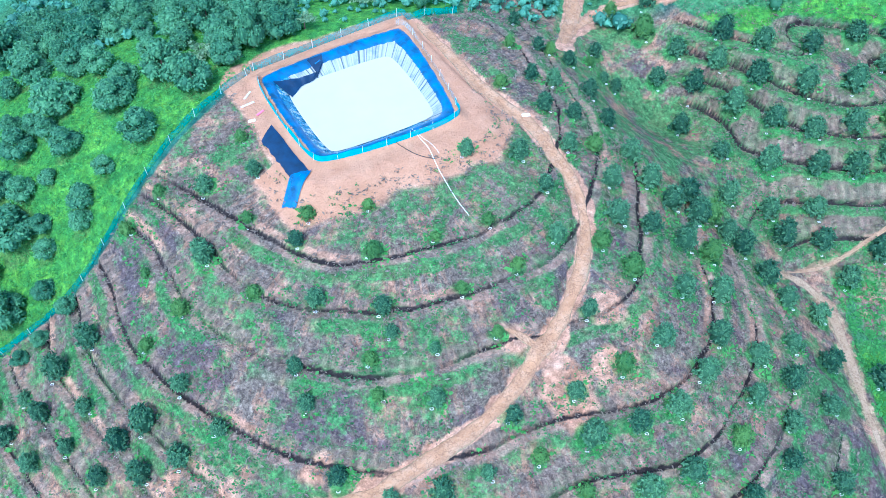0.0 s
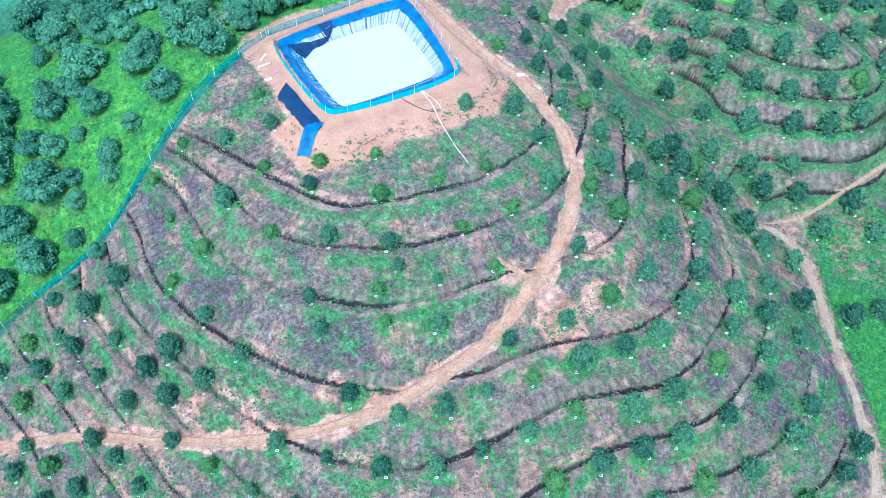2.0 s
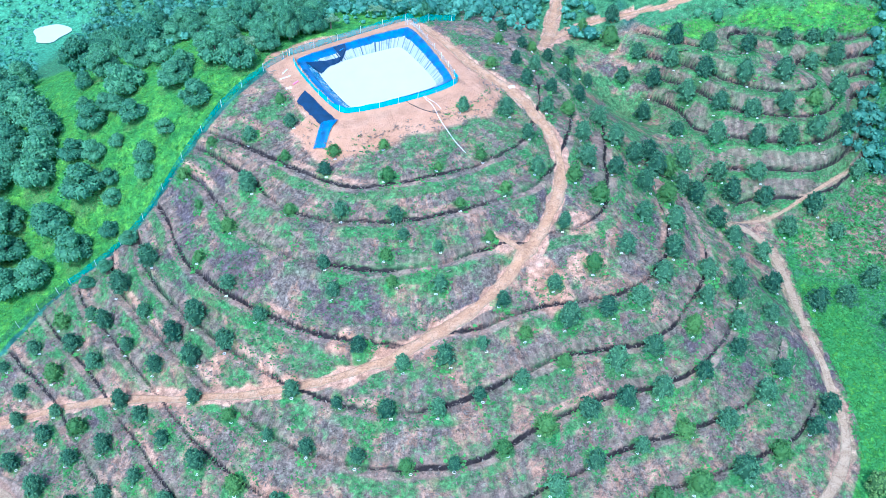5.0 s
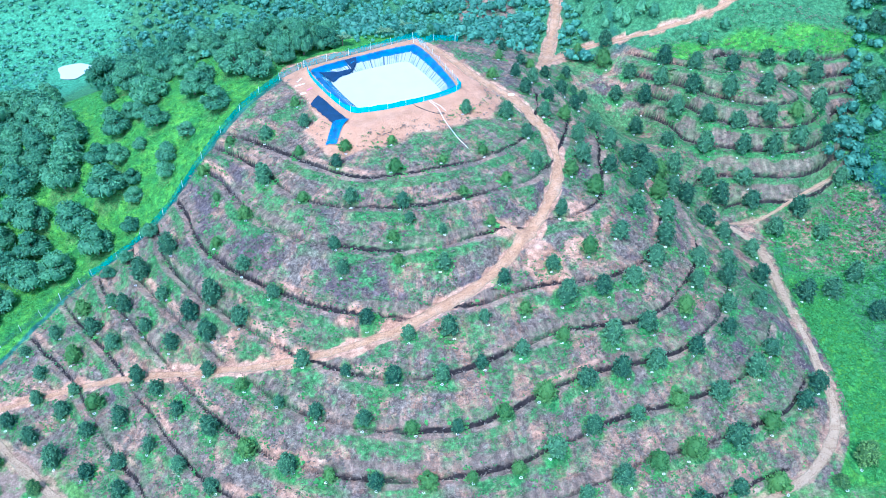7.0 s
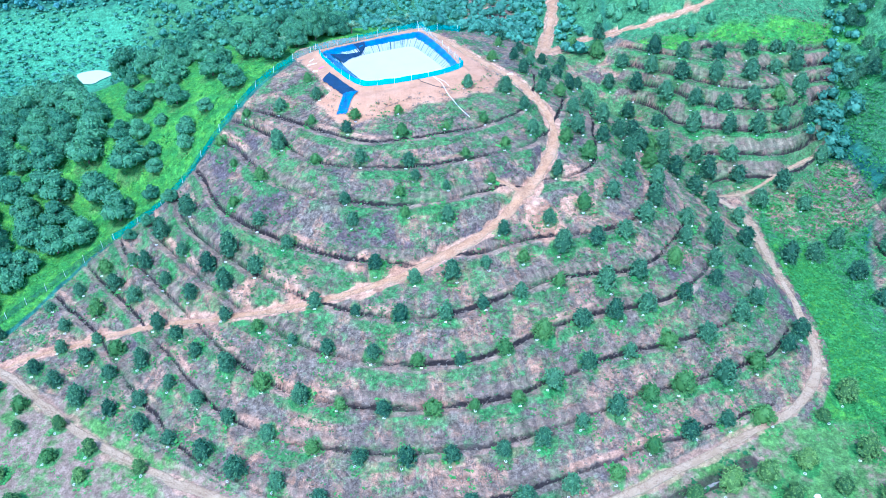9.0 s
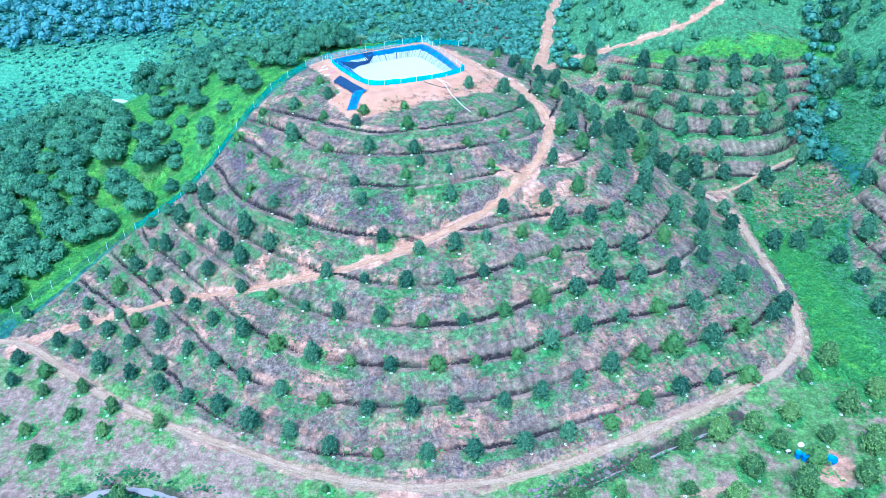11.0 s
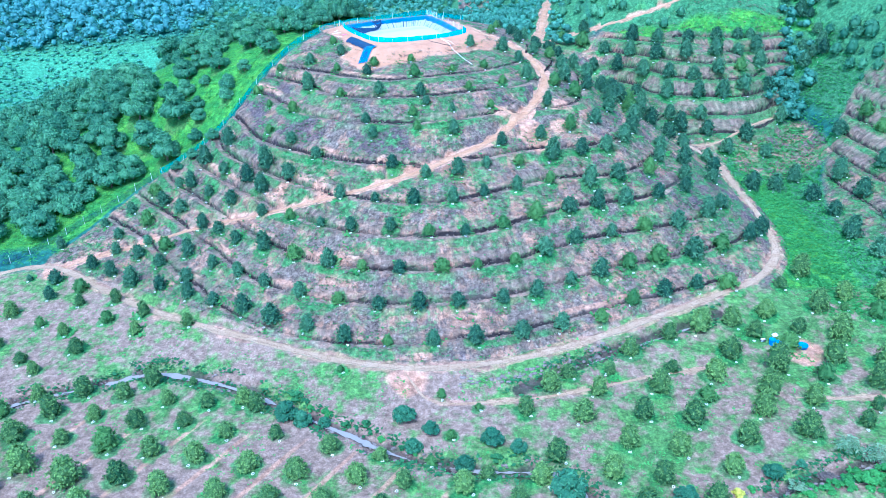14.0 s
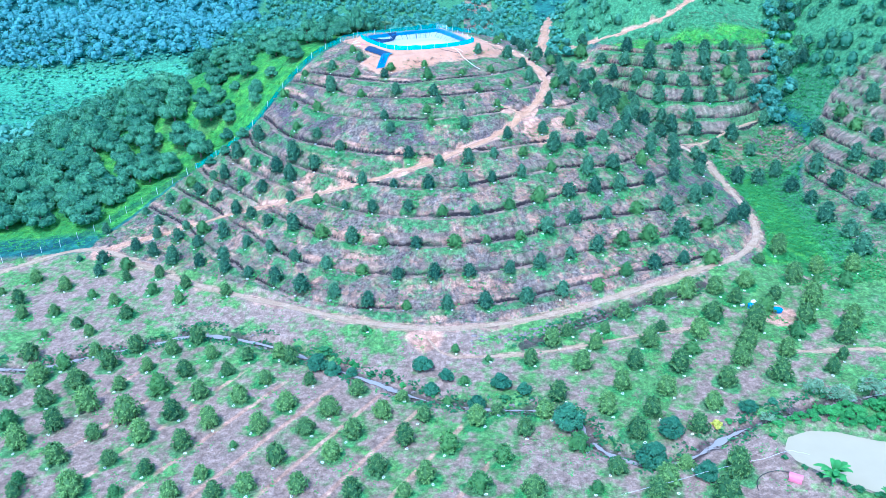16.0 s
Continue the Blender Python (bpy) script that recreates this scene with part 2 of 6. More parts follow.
def road_material():
    m, n, l, b = material("clay_road", 0.95, 0.1)
    co = n.new("ShaderNodeTexCoord").outputs["Object"]
    mid = noise_node(n, l, 0.5, 6, 0.65, co)
    fine = noise_node(n, l, 3.5, 6, 0.7, co)
    c = ramp(n, l, mid, (0.3, (0.40, 0.20, 0.105)), (0.5, (0.54, 0.285, 0.155)), (0.72, (0.62, 0.38, 0.235)))
    a = n.new("ShaderNodeAttribute")
    a.attribute_name = "pale"
    c = blend(n, l, a.outputs["Fac"], c, ramp(n, l, mid, (0.3, (0.37, 0.255, 0.155)), (0.7, (0.48, 0.35, 0.23))))
    r = n.new("ShaderNodeAttribute")
    r.attribute_name = "rut"
    c = blend(n, l, arith(n, l, "MULTIPLY", r.outputs["Fac"], 0.35), c, (0.33, 0.20, 0.135))
    e = n.new("ShaderNodeAttribute")
    e.attribute_name = "verge"
    k = arith(n, l, "MULTIPLY", arith(n, l, "SUBTRACT", arith(n, l, "ADD", e.outputs["Fac"], arith(n, l, "MULTIPLY", mid, 0.9)), 0.95), 3.0, True)
    c = blend(n, l, arith(n, l, "MULTIPLY", k, 0.75), c, ramp(n, l, fine, (0.35, (0.05, 0.15, 0.05)), (0.65, (0.26, 0.19, 0.15))))
    c = blend(n, l, ramp(n, l, fine, (0.52, 0.0), (0.72, 0.55)), c, (0.27, 0.155, 0.095))
    # washed-out cracks and a few dark clods
    wash = noise_node(n, l, 0.8, 5, 0.6, co)
    c = blend(n, l, ramp(n, l, wash, (0.47, 0.0), (0.495, 0.6), (0.52, 0.0)), c, (0.20, 0.11, 0.07))
    c = blend(n, l, ramp(n, l, noise_node(n, l, 1.7, 6, 0.7, co), (0.55, 0.0), (0.70, 0.5)), c, (0.60, 0.40, 0.27))
    l.new(c, b.inputs["Base Color"])
    relief(n, l, b, arith(n, l, "ADD", fine, wash), 0.9, 0.25)
    return m


CLAY_ROAD = road_material()


def wrinkled_liner():
    m, n, l, b = material("pale_shaded_liner", 0.4, 0.4)
    run = n.new("ShaderNodeAttribute")
    run.attribute_name = "run"
    co = n.new("ShaderNodeTexCoord").outputs["Object"]
    f = n.new("ShaderNodeTexNoise")
    f.noise_dimensions = "1D"
    f.inputs["Scale"].default_value, f.inputs["Detail"].default_value = 2.2, 3.0
    l.new(run.outputs["Fac"], f.inputs["W"])
    g = noise_node(n, l, 0.7, 4, 0.6, co)
    # wrinkle shade put into the colour: dark where the folds dip
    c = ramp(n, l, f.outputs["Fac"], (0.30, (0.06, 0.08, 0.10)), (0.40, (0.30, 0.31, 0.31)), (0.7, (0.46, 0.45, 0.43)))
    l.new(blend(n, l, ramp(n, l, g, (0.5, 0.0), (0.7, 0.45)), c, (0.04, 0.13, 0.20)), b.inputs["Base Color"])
    relief(n, l, b, f.outputs["Fac"], 0.6, 0.2)
    return m


PALE_LINER = wrinkled_liner()


def glinting_liner():
    """Blue creased sheeting, its white glints painted into the colour."""
    m, n, l, b = material("glinting_blue_liner", 0.22, 0.6)
    co = n.new("ShaderNodeTexCoord").outputs["Object"]
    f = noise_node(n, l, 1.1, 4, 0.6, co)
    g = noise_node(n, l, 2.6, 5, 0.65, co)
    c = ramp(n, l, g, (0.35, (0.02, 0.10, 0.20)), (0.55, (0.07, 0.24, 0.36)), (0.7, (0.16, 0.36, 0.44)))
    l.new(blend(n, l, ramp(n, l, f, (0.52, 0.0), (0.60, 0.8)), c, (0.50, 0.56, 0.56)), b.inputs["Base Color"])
    relief(n, l, b, arith(n, l, "ADD", f, g), 0.8, 0.3)
    return m


GLOSSY_LINER = glinting_liner()
# ---- the lie of the land: a hill, its spur, a second hill and the slopes round them ----
LAND = (
    (-7.14, 74.29, 28.40, 43.46, 43.11, 0.16, 2.97),
    (-55.04, 104.57, 15.12, 24.47, 32.25, -0.41, 1.85),
    (31.11, 132.45, 12.21, 28.87, 18.91, 0.21, 1.44),
    (55.68, 109.37, 17.15, 17.94, 30.84, 0.42, 2.81),
    (117.27, 95.41, 29.46, 28.50, 60.76, -0.09, 2.24),
    (84.41, 152.13, 29.84, 57.63, 37.00, -0.55, 2.62),
    (-23.49, 150.58, 8.03, 55.24, 40.34, -0.03, 1.28),
    (-88.51, 93.72, 7.74, 25.72, 34.26, 0.38, 2.26),
    (37.28, 42.66, 4.85, 19.02, 17.62, -0.94, 3.12),
    (-57.00, 62.42, -2.60, 26.46, 7.41, -0.00, 2.49),
    (-118.06, 172.77, -11.40, 39.18, 30.82, 0.52, 1.44),
    (-104.96, 222.14, 9.84, 68.68, 33.62, -0.26, 3.16),
    (-1.63, 20.29, 5.75, 12.79, 30.68, -1.55, 1.64),
)
# hollows between the hills
HOLLOWS = (
    (36.25, 93.70, -5.46, 11.50, 6.97, 0.03, 2.07),
    (78.01, 85.24, -6.50, 5.71, 21.18, -0.32, 1.91),
    (61.88, 102.22, -5.96, 18.53, 5.00, -0.47, 2.01),
)


def smooth_land(x, y):
    """The height of the land before it was terraced and dug."""
    z = 18.03 + 0.0312 * np.clip(x, -150, 150) + -0.0104 * np.clip(y, -150, 300)
    for cx, cy, h, sx, sy, turn, power in LAND + HOLLOWS:
        c, s = math.cos(turn), math.sin(turn)
        u, v = (x - cx) * c + (y - cy) * s, -(x - cx) * s + (y - cy) * c
        z = z + h * np.exp(-0.7 * np.sqrt((u / sx) ** 2 + (v / sy) ** 2 + 1e-6) ** power)
    # far mountains
    for cx, cy, h, sx, sy, turn, power in FAR:
        c, s = math.cos(turn), math.sin(turn)
        u, v = (x - cx) * c + (y - cy) * s, -(x - cx) * s + (y - cy) * c
        z = z + h * np.exp(-0.7 * np.sqrt((u / sx) ** 2 + (v / sy) ** 2 + 1e-6) ** power)
    return z


FAR = (
    (-330, 420, 60, 150, 130, 0.3, 2.0),
    (-60, 520, 70, 170, 110, 0.0, 2.0),
    (260, 420, 90, 150, 140, 0.0, 2.0),
    (330, 120, 70, 110, 150, 0.0, 2.0),
    (-420, 120, 40, 120, 160, 0.0, 2.0),
    (0, 1100, 110, 900, 260, 0.0, 2.0),
    (0, -900, 60, 900, 260, 0.0, 2.0),
)


def step(a, b, v):
    t = np.clip((v - a) / (b - a), 0.0, 1.0)
    return t * t * (3 - 2 * t)


def ripple(x, y, size, seed):
    """Cheap smooth noise, about -1 to 1."""
    a = seed * 1.7
    return (np.sin(x / size + 1.3 * np.sin(y / size * 0.7 + a) + a) * np.cos(y / size * 1.1 + 1.1 * np.sin(x / size * 0.8 - a) + 2 * a)
            + 0.5 * np.sin(x / size * 2.3 + 2.1 * a + 1.7 * np.sin(y / size * 1.9)) * np.cos(y / size * 2.1 - a)) / 1.5


def along(line, x, y):
    """Distance to a polyline, and how far along it the nearest place lies."""
    pts = np.array(line, float)
    best = np.full(np.shape(x), 1e9)
    run = np.zeros(np.shape(x))
    s0 = 0.0
    for (ax, ay), (bx, by) in zip(pts[:-1], pts[1:]):
        dx, dy = bx - ax, by - ay
        n = math.hypot(dx, dy)
        t = np.clip(((x - ax) * dx + (y - ay) * dy) / (n * n), 0, 1)
        d = np.hypot(x - ax - t * dx, y - ay - t * dy)
        near = d < best
        best = np.where(near, d, best)
        run = np.where(near, s0 + t * n, run)
        s0 += n
    return best, run


def rounded(line, times=2):
    """A polyline with its corners cut (Chaikin)."""
    p = [tuple(q) for q in line]
    for _ in range(times):
        q = [p[0]]
        for (ax, ay), (bx, by) in zip(p[:-1], p[1:]):
            q += [(0.75 * ax + 0.25 * bx, 0.75 * ay + 0.25 * by), (0.25 * ax + 0.75 * bx, 0.25 * ay + 0.75 * by)]
        p = q + [p[-1]]
    return p


# roads and paths: centre line and half width
ROAD_UP = rounded([(-71.5, 31.7), (-66.8, 34.0), (-59, 34.9), (-53.5, 35.2), (-46, 34.4), (-33.9, 31.8), (-22.5, 30.2), (-13.2, 30.7), (-6, 33.0), (0.4, 36.5), (5.5, 40.4), (10.4, 46.0),
                   (14.1, 51.0), (16.5, 57.1), (17.8, 63.4), (16.9, 69.3), (14.4, 73.6), (11.1, 78.8), (7.6, 81.6), (4.4, 85.2), (1.6, 89.5), (-1.5, 94.6), (-4, 98.8)])
ROAD_BASE = rounded([(-92, 24), (-84.5, 30.5), (-77.6, 33.3), (-71.4, 31.8), (-61.1, 23.6), (-50.2, 15.3), (-39.9, 9.6), (-30.7, 5.6), (-22.9, 2.3), (-16.0, 0.0), (-8.2, -1.5), (-0.4, -1.4),
                     (7.0, -0.5), (14.8, 2.0), (22.9, 5.3), (32.0, 10.0), (41.7, 15.0), (48.8, 19.0), (53.6, 24.5), (55.4, 29.5), (55.5, 36.5), (55.0, 42), (54.7, 50.4), (54.9, 56.8), (54.5, 62.2),
                     (51.6, 66.2), (47.4, 67.3)])
ROAD_FAR = rounded([(33.8, 179), (28.1, 152), (23.8, 125), (21.0, 110), (18.6, 101)])
ROAD_HILL = rounded([(20.9, 106.6), (24.6, 111.6), (28.4, 113.8), (36, 112.2), (43.2, 111.2), (50.6, 111.8), (57.8, 112.4), (63, 116)])
PATH_SADDLE = rounded([(49.2, 67.6), (54.8, 69.0), (58.8, 71.0), (65, 74.5), (71.7, 79)])
PATH_FLAT = rounded([(-8.0, -1.8), (-6.6, -4.4), (-4.4, -8.0), (1.0, -8.4), (8.1, -7.8), (14.4, -6.8), (21.0, -5.0), (27.9, -3.0), (35.5, -1.8)])
PATH_EAST = rounded([(45.2, -8.4), (50.5, -8.9), (58.2, -8.6), (64, -10)])
PATH_BRANCH = rounded([(12.2, 46.4), (9.6, 48.4), (6.6, 49.4)])
ROADS = (
    ("ROAD_UP", ROAD_UP, 1.0), ("ROAD_BASE", ROAD_BASE, 0.9), ("ROAD_FAR", ROAD_FAR, 1.3), ("ROAD_HILL", ROAD_HILL, 1.1),
    ("PATH_SADDLE", PATH_SADDLE, 0.45), ("PATH_FLAT", PATH_FLAT, 0.35), ("PATH_EAST", PATH_EAST, 0.5), ("PATH_BRANCH", PATH_BRANCH, 0.8),
)
STREAM = rounded([(-86, -8), (-74.6, -6.3), (-67.9, -7.4), (-63.1, -4.7), (-56.3, -2.4), (-49.9, -0.7), (-45.5, 1.2), (-39.9, -0.2), (-32.9, -2.7), (-26, -6.4), (-19.4, -10.5),
                  (-14.9, -13), (-9.7, -16.5), (-3.3, -19.1), (3, -20.4), (8.5, -20.4), (12.4, -21.5), (14.1, -24.5), (15.2, -28.1), (17.5, -31), (22, -33), (27.6, -31.2),
                  (32.6, -27.3), (37, -25.1), (43.8, -23.1), (51.8, -20.2), (62, -18)])
DITCH = rounded([(8, -6), (10.9, -4.6), (15.8, -1.3), (21.8, 1.6), (29, 5), (36.5, 8.6), (40, 10.5)])

# the reservoir on the hilltop: crest corners of its bank, going round
TOP = 49.1
CREST = ((-25.0, 84.4), (-5.8, 95.7), (2.2, 76.9), (-15.2, 68.4))
WATER = ((-21.4, 83.3), (-7.4, 91.0), (-0.6, 78.3), (-14.1, 71.1))
POND = ((38.2, -31.0), (39.6, -28.4), (43, -27.0), (46.5, -27.2), (50.5, -28.8), (55, -30), (58, -34.5), (55, -39.5), (49, -40.2), (45, -38.4), (41.4, -35.8), (38.9, -33.4))
POND_LEVEL = 20.2


def side(poly, x, y):
    """Distance to a closed polygon's edge, minus inside."""
    d, _ = along(list(poly) + [poly[0]], x, y)
    inside = np.zeros(np.shape(x), bool)
    for (ax, ay), (bx, by) in zip(poly, tuple(poly[1:]) + (poly[0],)):
        cross = ((ay > y) != (by > y)) & (x < (bx - ax) * (y - ay) / (by - ay + 1e-12) + ax)
        inside ^= cross
    return np.where(inside, -d, d)


# terraces: the height of each bench
BENCH_A = (21.35, 24.2, 27.25, 30.5, 33.5, 36.9, 41.25, 43.95, 45.8)
BENCH_B = (25.9, 28.6, 31.2, 34.1, 36.9, 39.5, 42.2)
BENCH_C = (26.0, 28.6, 31.2, 33.8, 36.4, 39.0, 41.6, 44.2, 46.8, 49.4, 52.0)


BENCH_SHAPE = ((-2.7, -0.95, -0.75, 0.42, 0.62, 0.95, 2.8), (0, 0.80, 0.76, -0.5, -1.15, 0.60, 0))


def benches(q, levels, steep):
    """What to add to the height q: a bench with a gutter and a steep cut behind it at each level."""
    out = 0.0 * q
    for z in levels:
        out = out + np.interp((q - z) / steep, *BENCH_SHAPE)
    return out * steep


def steepness(x, y):
    h = smooth_land(x, y)
    return np.clip(np.hypot(smooth_land(x + 0.5, y) - h, smooth_land(x, y + 0.5) - h) / 0.5, 0.12, 0.9)


def fence_x(y):
    """East of this line the hill is terraced."""
    return np.interp(y, (30, 36, 46.7, 52.5, 56.1, 60, 66, 72, 80, 86, 95, 103), (-78, -76, -68, -63, -58, -50, -44, -38.5, -31.5, -26.5, -14, 2))


def zones(x, y):
    """How much each place belongs to hill A, hill B and slope C (0 to 1)."""
    d, run = along(ROAD_BASE, x, y)
    base_y = np.interp(x, (-72, -59, -46, -30, -21, -14, -7, 0, 8, 15, 28, 43, 54), (29.5, 23, 14.5, 5.3, 1.6, -0.7, -1.8, -1.8, -0.8, 2, 8, 15.6, 24))
    a = step(1.2, 2.2, y - base_y) * step(0.5, 2.0, x - fence_x(y)) * step(0, -2.5, x - np.interp(y, (15, 24, 30, 36, 41, 46.5, 62, 70, 80, 95), (45, 51.8, 53.8, 53.4, 51.6, 49.4, 48.2, 38, 27, 18)))
    b = step(4, 11, x - np.interp(y, (60, 66, 75, 85, 95, 105, 115), (54, 47, 35, 32, 30, 28, 30))) * step(0, 2.5, np.interp(y, (66, 75, 85, 95, 105, 118), (60, 72, 79, 82, 82, 84)) - x) * step(66, 70, y) * step(113, 110, y)
    c = step(0, 3, x - np.interp(y, (0, 12, 25, 40, 55, 68, 82), (90, 76, 70, 68, 72, 79, 90))) * step(5, 12, y) * step(82, 74, y)
    return a, b * (1 - a), c


def terrace_height(x, y, h):
    """The height by which the hill's benches are cut: they climb gently towards the east."""
    u, k = np.clip(x, -42, 48) / 30, np.clip((h - 33) / 12, -1.1, 1.2)
    tilt = 1.144 * u - 0.415 * u ** 2 - 0.53 * u * k - 0.906 * u ** 2 * k - 0.463 * u ** 3 + 0.075 * u * k ** 2
    return h - tilt + 0.10 * ripple(x, y, 9.0, 5) + 0.05 * ripple(x, y, 2.5, 11)


def land(x, y):
    """The finished ground."""
    x, y = np.asarray(x, float), np.asarray(y, float)
    h = smooth_land(x, y)
    h = h + 0.14 * ripple(x, y, 5.0, 1) * step(-40, 0, y) + 0.08 * ripple(x, y, 1.6, 2)
    a, b, c = zones(x, y)
    q = terrace_height(x, y, h)
    steep = steepness(x, y)
    h = h + a * benches(q, BENCH_A, steep) * step(48.2, 47.2, q) + b * benches(h - 0.03 * (x - 55) + 0.12 * ripple(x, y, 9.0, 7), BENCH_B, steep) * step(46, 44.5, h) + c * benches(h, BENCH_C, steep)
    # hilltop platform and basin
    s = side(CREST, x, y)
    w = step(6.5, 2.5, s)
    h = h * (1 - w) + (TOP - 0.25 - 0.02 * np.clip(s, 0, 9)) * w
    bank = step(1.3, 0.0, s) * 0.6
    h = h + bank * step(-9, 0, s + 9)
    h = np.where(s < -0.35, TOP - 2.2 + 2.0 * step(-1.0, -0.35, s), h)
    # roads cut in and filled out
    for name, line, half in ROADS:
        d, run = along(line, x, y)
        if not np.any(d < half + 2.5):
            continue
        p = np.array(line)
        seg = np.r_[0, np.cumsum(np.hypot(*np.diff(p, axis=0).T))]
        zc = smooth_land(p[:, 0], p[:, 1])
        zc = np.where(side(CREST, p[:, 0], p[:, 1]) < 5, np.minimum(zc, TOP - 0.3), zc)
        for _ in range(6):
            zc[1:-1] = (zc[:-2] + 2 * zc[1:-1] + zc[2:]) / 4
        cut = 0.35 if name == "ROAD_UP" else 0.12
        w = step(half + 0.85 if name == "ROAD_UP" else half + 1.3, half + 0.15, d)
        h = h * (1 - w) + (np.interp(run, seg, zc) - cut - 0.05 * (d < half * 0.7) * np.cos(d * 4)) * w
    # water courses
    d, run = along(STREAM, x, y)
    h = h - 0.9 * step(2.2, 0.3, d + 0.9 * ripple(x, y, 2.1, 3) + 0.3 * ripple(x, y, 0.7, 5))
    d, run = along(DITCH, x, y)
    h = h - 1.0 * step(0, 7, run) * step(38, 33, run) * step(1.5, 0.2, d + 0.45 * ripple(x, y, 1.3, 4) + 0.2 * ripple(x, y, 0.6, 5))
    s = side(POND, x, y)
    w = step(5, 1.0, s)
    d = np.hypot(x + 108, y - 168)
    v = step(15, 8, d)
    h = h * (1 - v) + (float(smooth_land(np.array(-108.0), np.array(168.0))) + 0.7) * v
    h = h * (1 - w) + np.where(s > 0, POND_LEVEL + 0.5 * step(0, 1.2, s) - 0.02 * np.abs(s), POND_LEVEL - 0.7 * step(0, -1.5, s)) * w
    return h

# ---- helpers of this scene ----
rng = np.random.default_rng(7)


def mesh_object(name, verts, faces, mat, parent=None, label="", flat=False):
    """One mesh object from arrays; faces all with the same number of corners, or a list."""
    me = bpy.data.meshes.new(name)
    verts = np.asarray(verts, np.float32)
    if isinstance(faces, np.ndarray):
        k = faces.shape[1]
        me.vertices.add(len(verts))
        me.vertices.foreach_set("co", verts.ravel())
        me.loops.add(faces.size)
        me.loops.foreach_set("vertex_index", faces.astype(np.int32).ravel())
        me.polygons.add(len(faces))
        me.polygons.foreach_set("loop_start", np.arange(0, faces.size, k, dtype=np.int32))
        me.polygons.foreach_set("loop_total", np.full(len(faces), k, np.int32))
        me.update(calc_edges=True)
    else:
        me.from_pydata([tuple(v) for v in verts], [], faces)
        me.update()
    if not flat:
        me.polygons.foreach_set("use_smooth", np.ones(len(me.polygons), bool))
    me.materials.append(mat)
    ob = new(name, me)
    if parent is not None:
        ob.parent = parent
    return tagged(ob, label)


def part(name, bm, mat, parent, label="", flat=False):
    me = bpy.data.meshes.new(name)
    bm.to_mesh(me)
    bm.free()
    if not flat:
        me.polygons.foreach_set("use_smooth", np.ones(len(me.polygons), bool))
    me.materials.append(mat)
    ob = new(name, me)
    ob.parent = parent
    return tagged(ob, label)


def thing(name, label, category, group="", at=(0, 0, 0)):
    ob = new(name)
    ob.empty_display_size = 0.2
    ob.location = at
    return tagged(ob, label, category, group)


def z_at(x, y):
    return float(land(np.array([x]), np.array([y]))[0])


# ---- ground: one sheet, fine near the hill, coarse towards the horizon ----
def spread(lo, hi, fine, far_lo, far_hi):
    mid = np.arange(lo, hi + fine / 2, fine)
    out, d, v = [], fine, hi
    while v < far_hi:
        d *= 1.09
        v += d
        out.append(v)
    low, d, v = [], fine, lo
    while v > far_lo:
        d *= 1.09
        v -= d
        low.append(v)
    return np.r_[low[::-1], mid, out]


gx = spread(-78, 84, 0.34, -2500, 2500)
gy = spread(-44, 106, 0.34, -2000, 3000)
GX, GY = np.meshgrid(gx, gy)
shape = GX.shape
fx, fy = GX.ravel(), GY.ravel()
fz = land(fx, fy)
za, zb, zc = zones(fx, fy)
# clods and trodden edges
rough = 0.015 + 0.025 * np.maximum.reduce([za, zb, zc])
for _, line, half in ROADS:
    rough = np.where(along(line, fx, fy)[0] < half + 0.4, 0.0, rough)
fz = fz + rng.normal(size=fz.shape) * np.where((np.abs(fx) < 90) & (fy > -50) & (fy < 110) & (side(CREST, fx, fy) > 0), rough, 0.0)
idx = np.arange(fx.size).reshape(shape)
quads = np.stack([idx[:-1, :-1], idx[:-1, 1:], idx[1:, 1:], idx[1:, :-1]], -1).reshape(-1, 4)
ground = mesh_object("ground", np.c_[fx, fy, fz], quads, GROUND)
tagged(ground, "terraced red clay hillside with dry weeds and green patches", "ground", kind="structure")


def paint(ob, name, values):
    a = ob.data.attributes.new(name, "FLOAT", "POINT")
    a.data.foreach_set("value", np.asarray(values, np.float32))


d_stream, _ = along(STREAM, fx, fy)
d_ditch, _ = along(DITCH, fx, fy)
s_crest = side(CREST, fx, fy)
s_pond = side(POND, fx, fy)
h0 = smooth_land(fx, fy)
west = step(1, -1, fx - fence_x(fy)) * step(-115, -95, fx) * step(36, 42, fy) * step(125, 105, fy)
top_b = step(42.7, 43.3, h0 - 0.03 * (fx - 55)) * step(30, 40, fx) * step(92, 84, fx) * step(95, 100, fy) * step(140, 120, fy)
gully = step(1.2, 2.6, fx - np.interp(fy, (15, 24, 30, 36, 42, 50, 62, 70), (48, 53.5, 55.5, 55.5, 55, 54.7, 54.6, 58))) * step(78, 70, fx) * step(14, 20, fy) * step(75, 66, fy) * (1 - zc)
east = step(78, 84, fx) * step(60, 75, fy) * step(130, 115, fy) * 0.8
field = 0.9 * step(-90, -105, fx) * step(-190, -170, fx) * step(125, 140, fy) * step(215, 190, fy) * 0.8
spur = 0.62 * step(98, 106, fy) * step(-102, -94, fx) * step(40, 30, fx) * step(345, 325, fy)
plain_flat = step(34, 29, fy + np.where(fx < -60, 0.0, -0.05 * fx)) * step(30, 22, fy - 0.2 * np.abs(fx)) * step(-120, -100, fx) * step(120, 105, fx) * step(-250, -150, fy) * (1 - za)
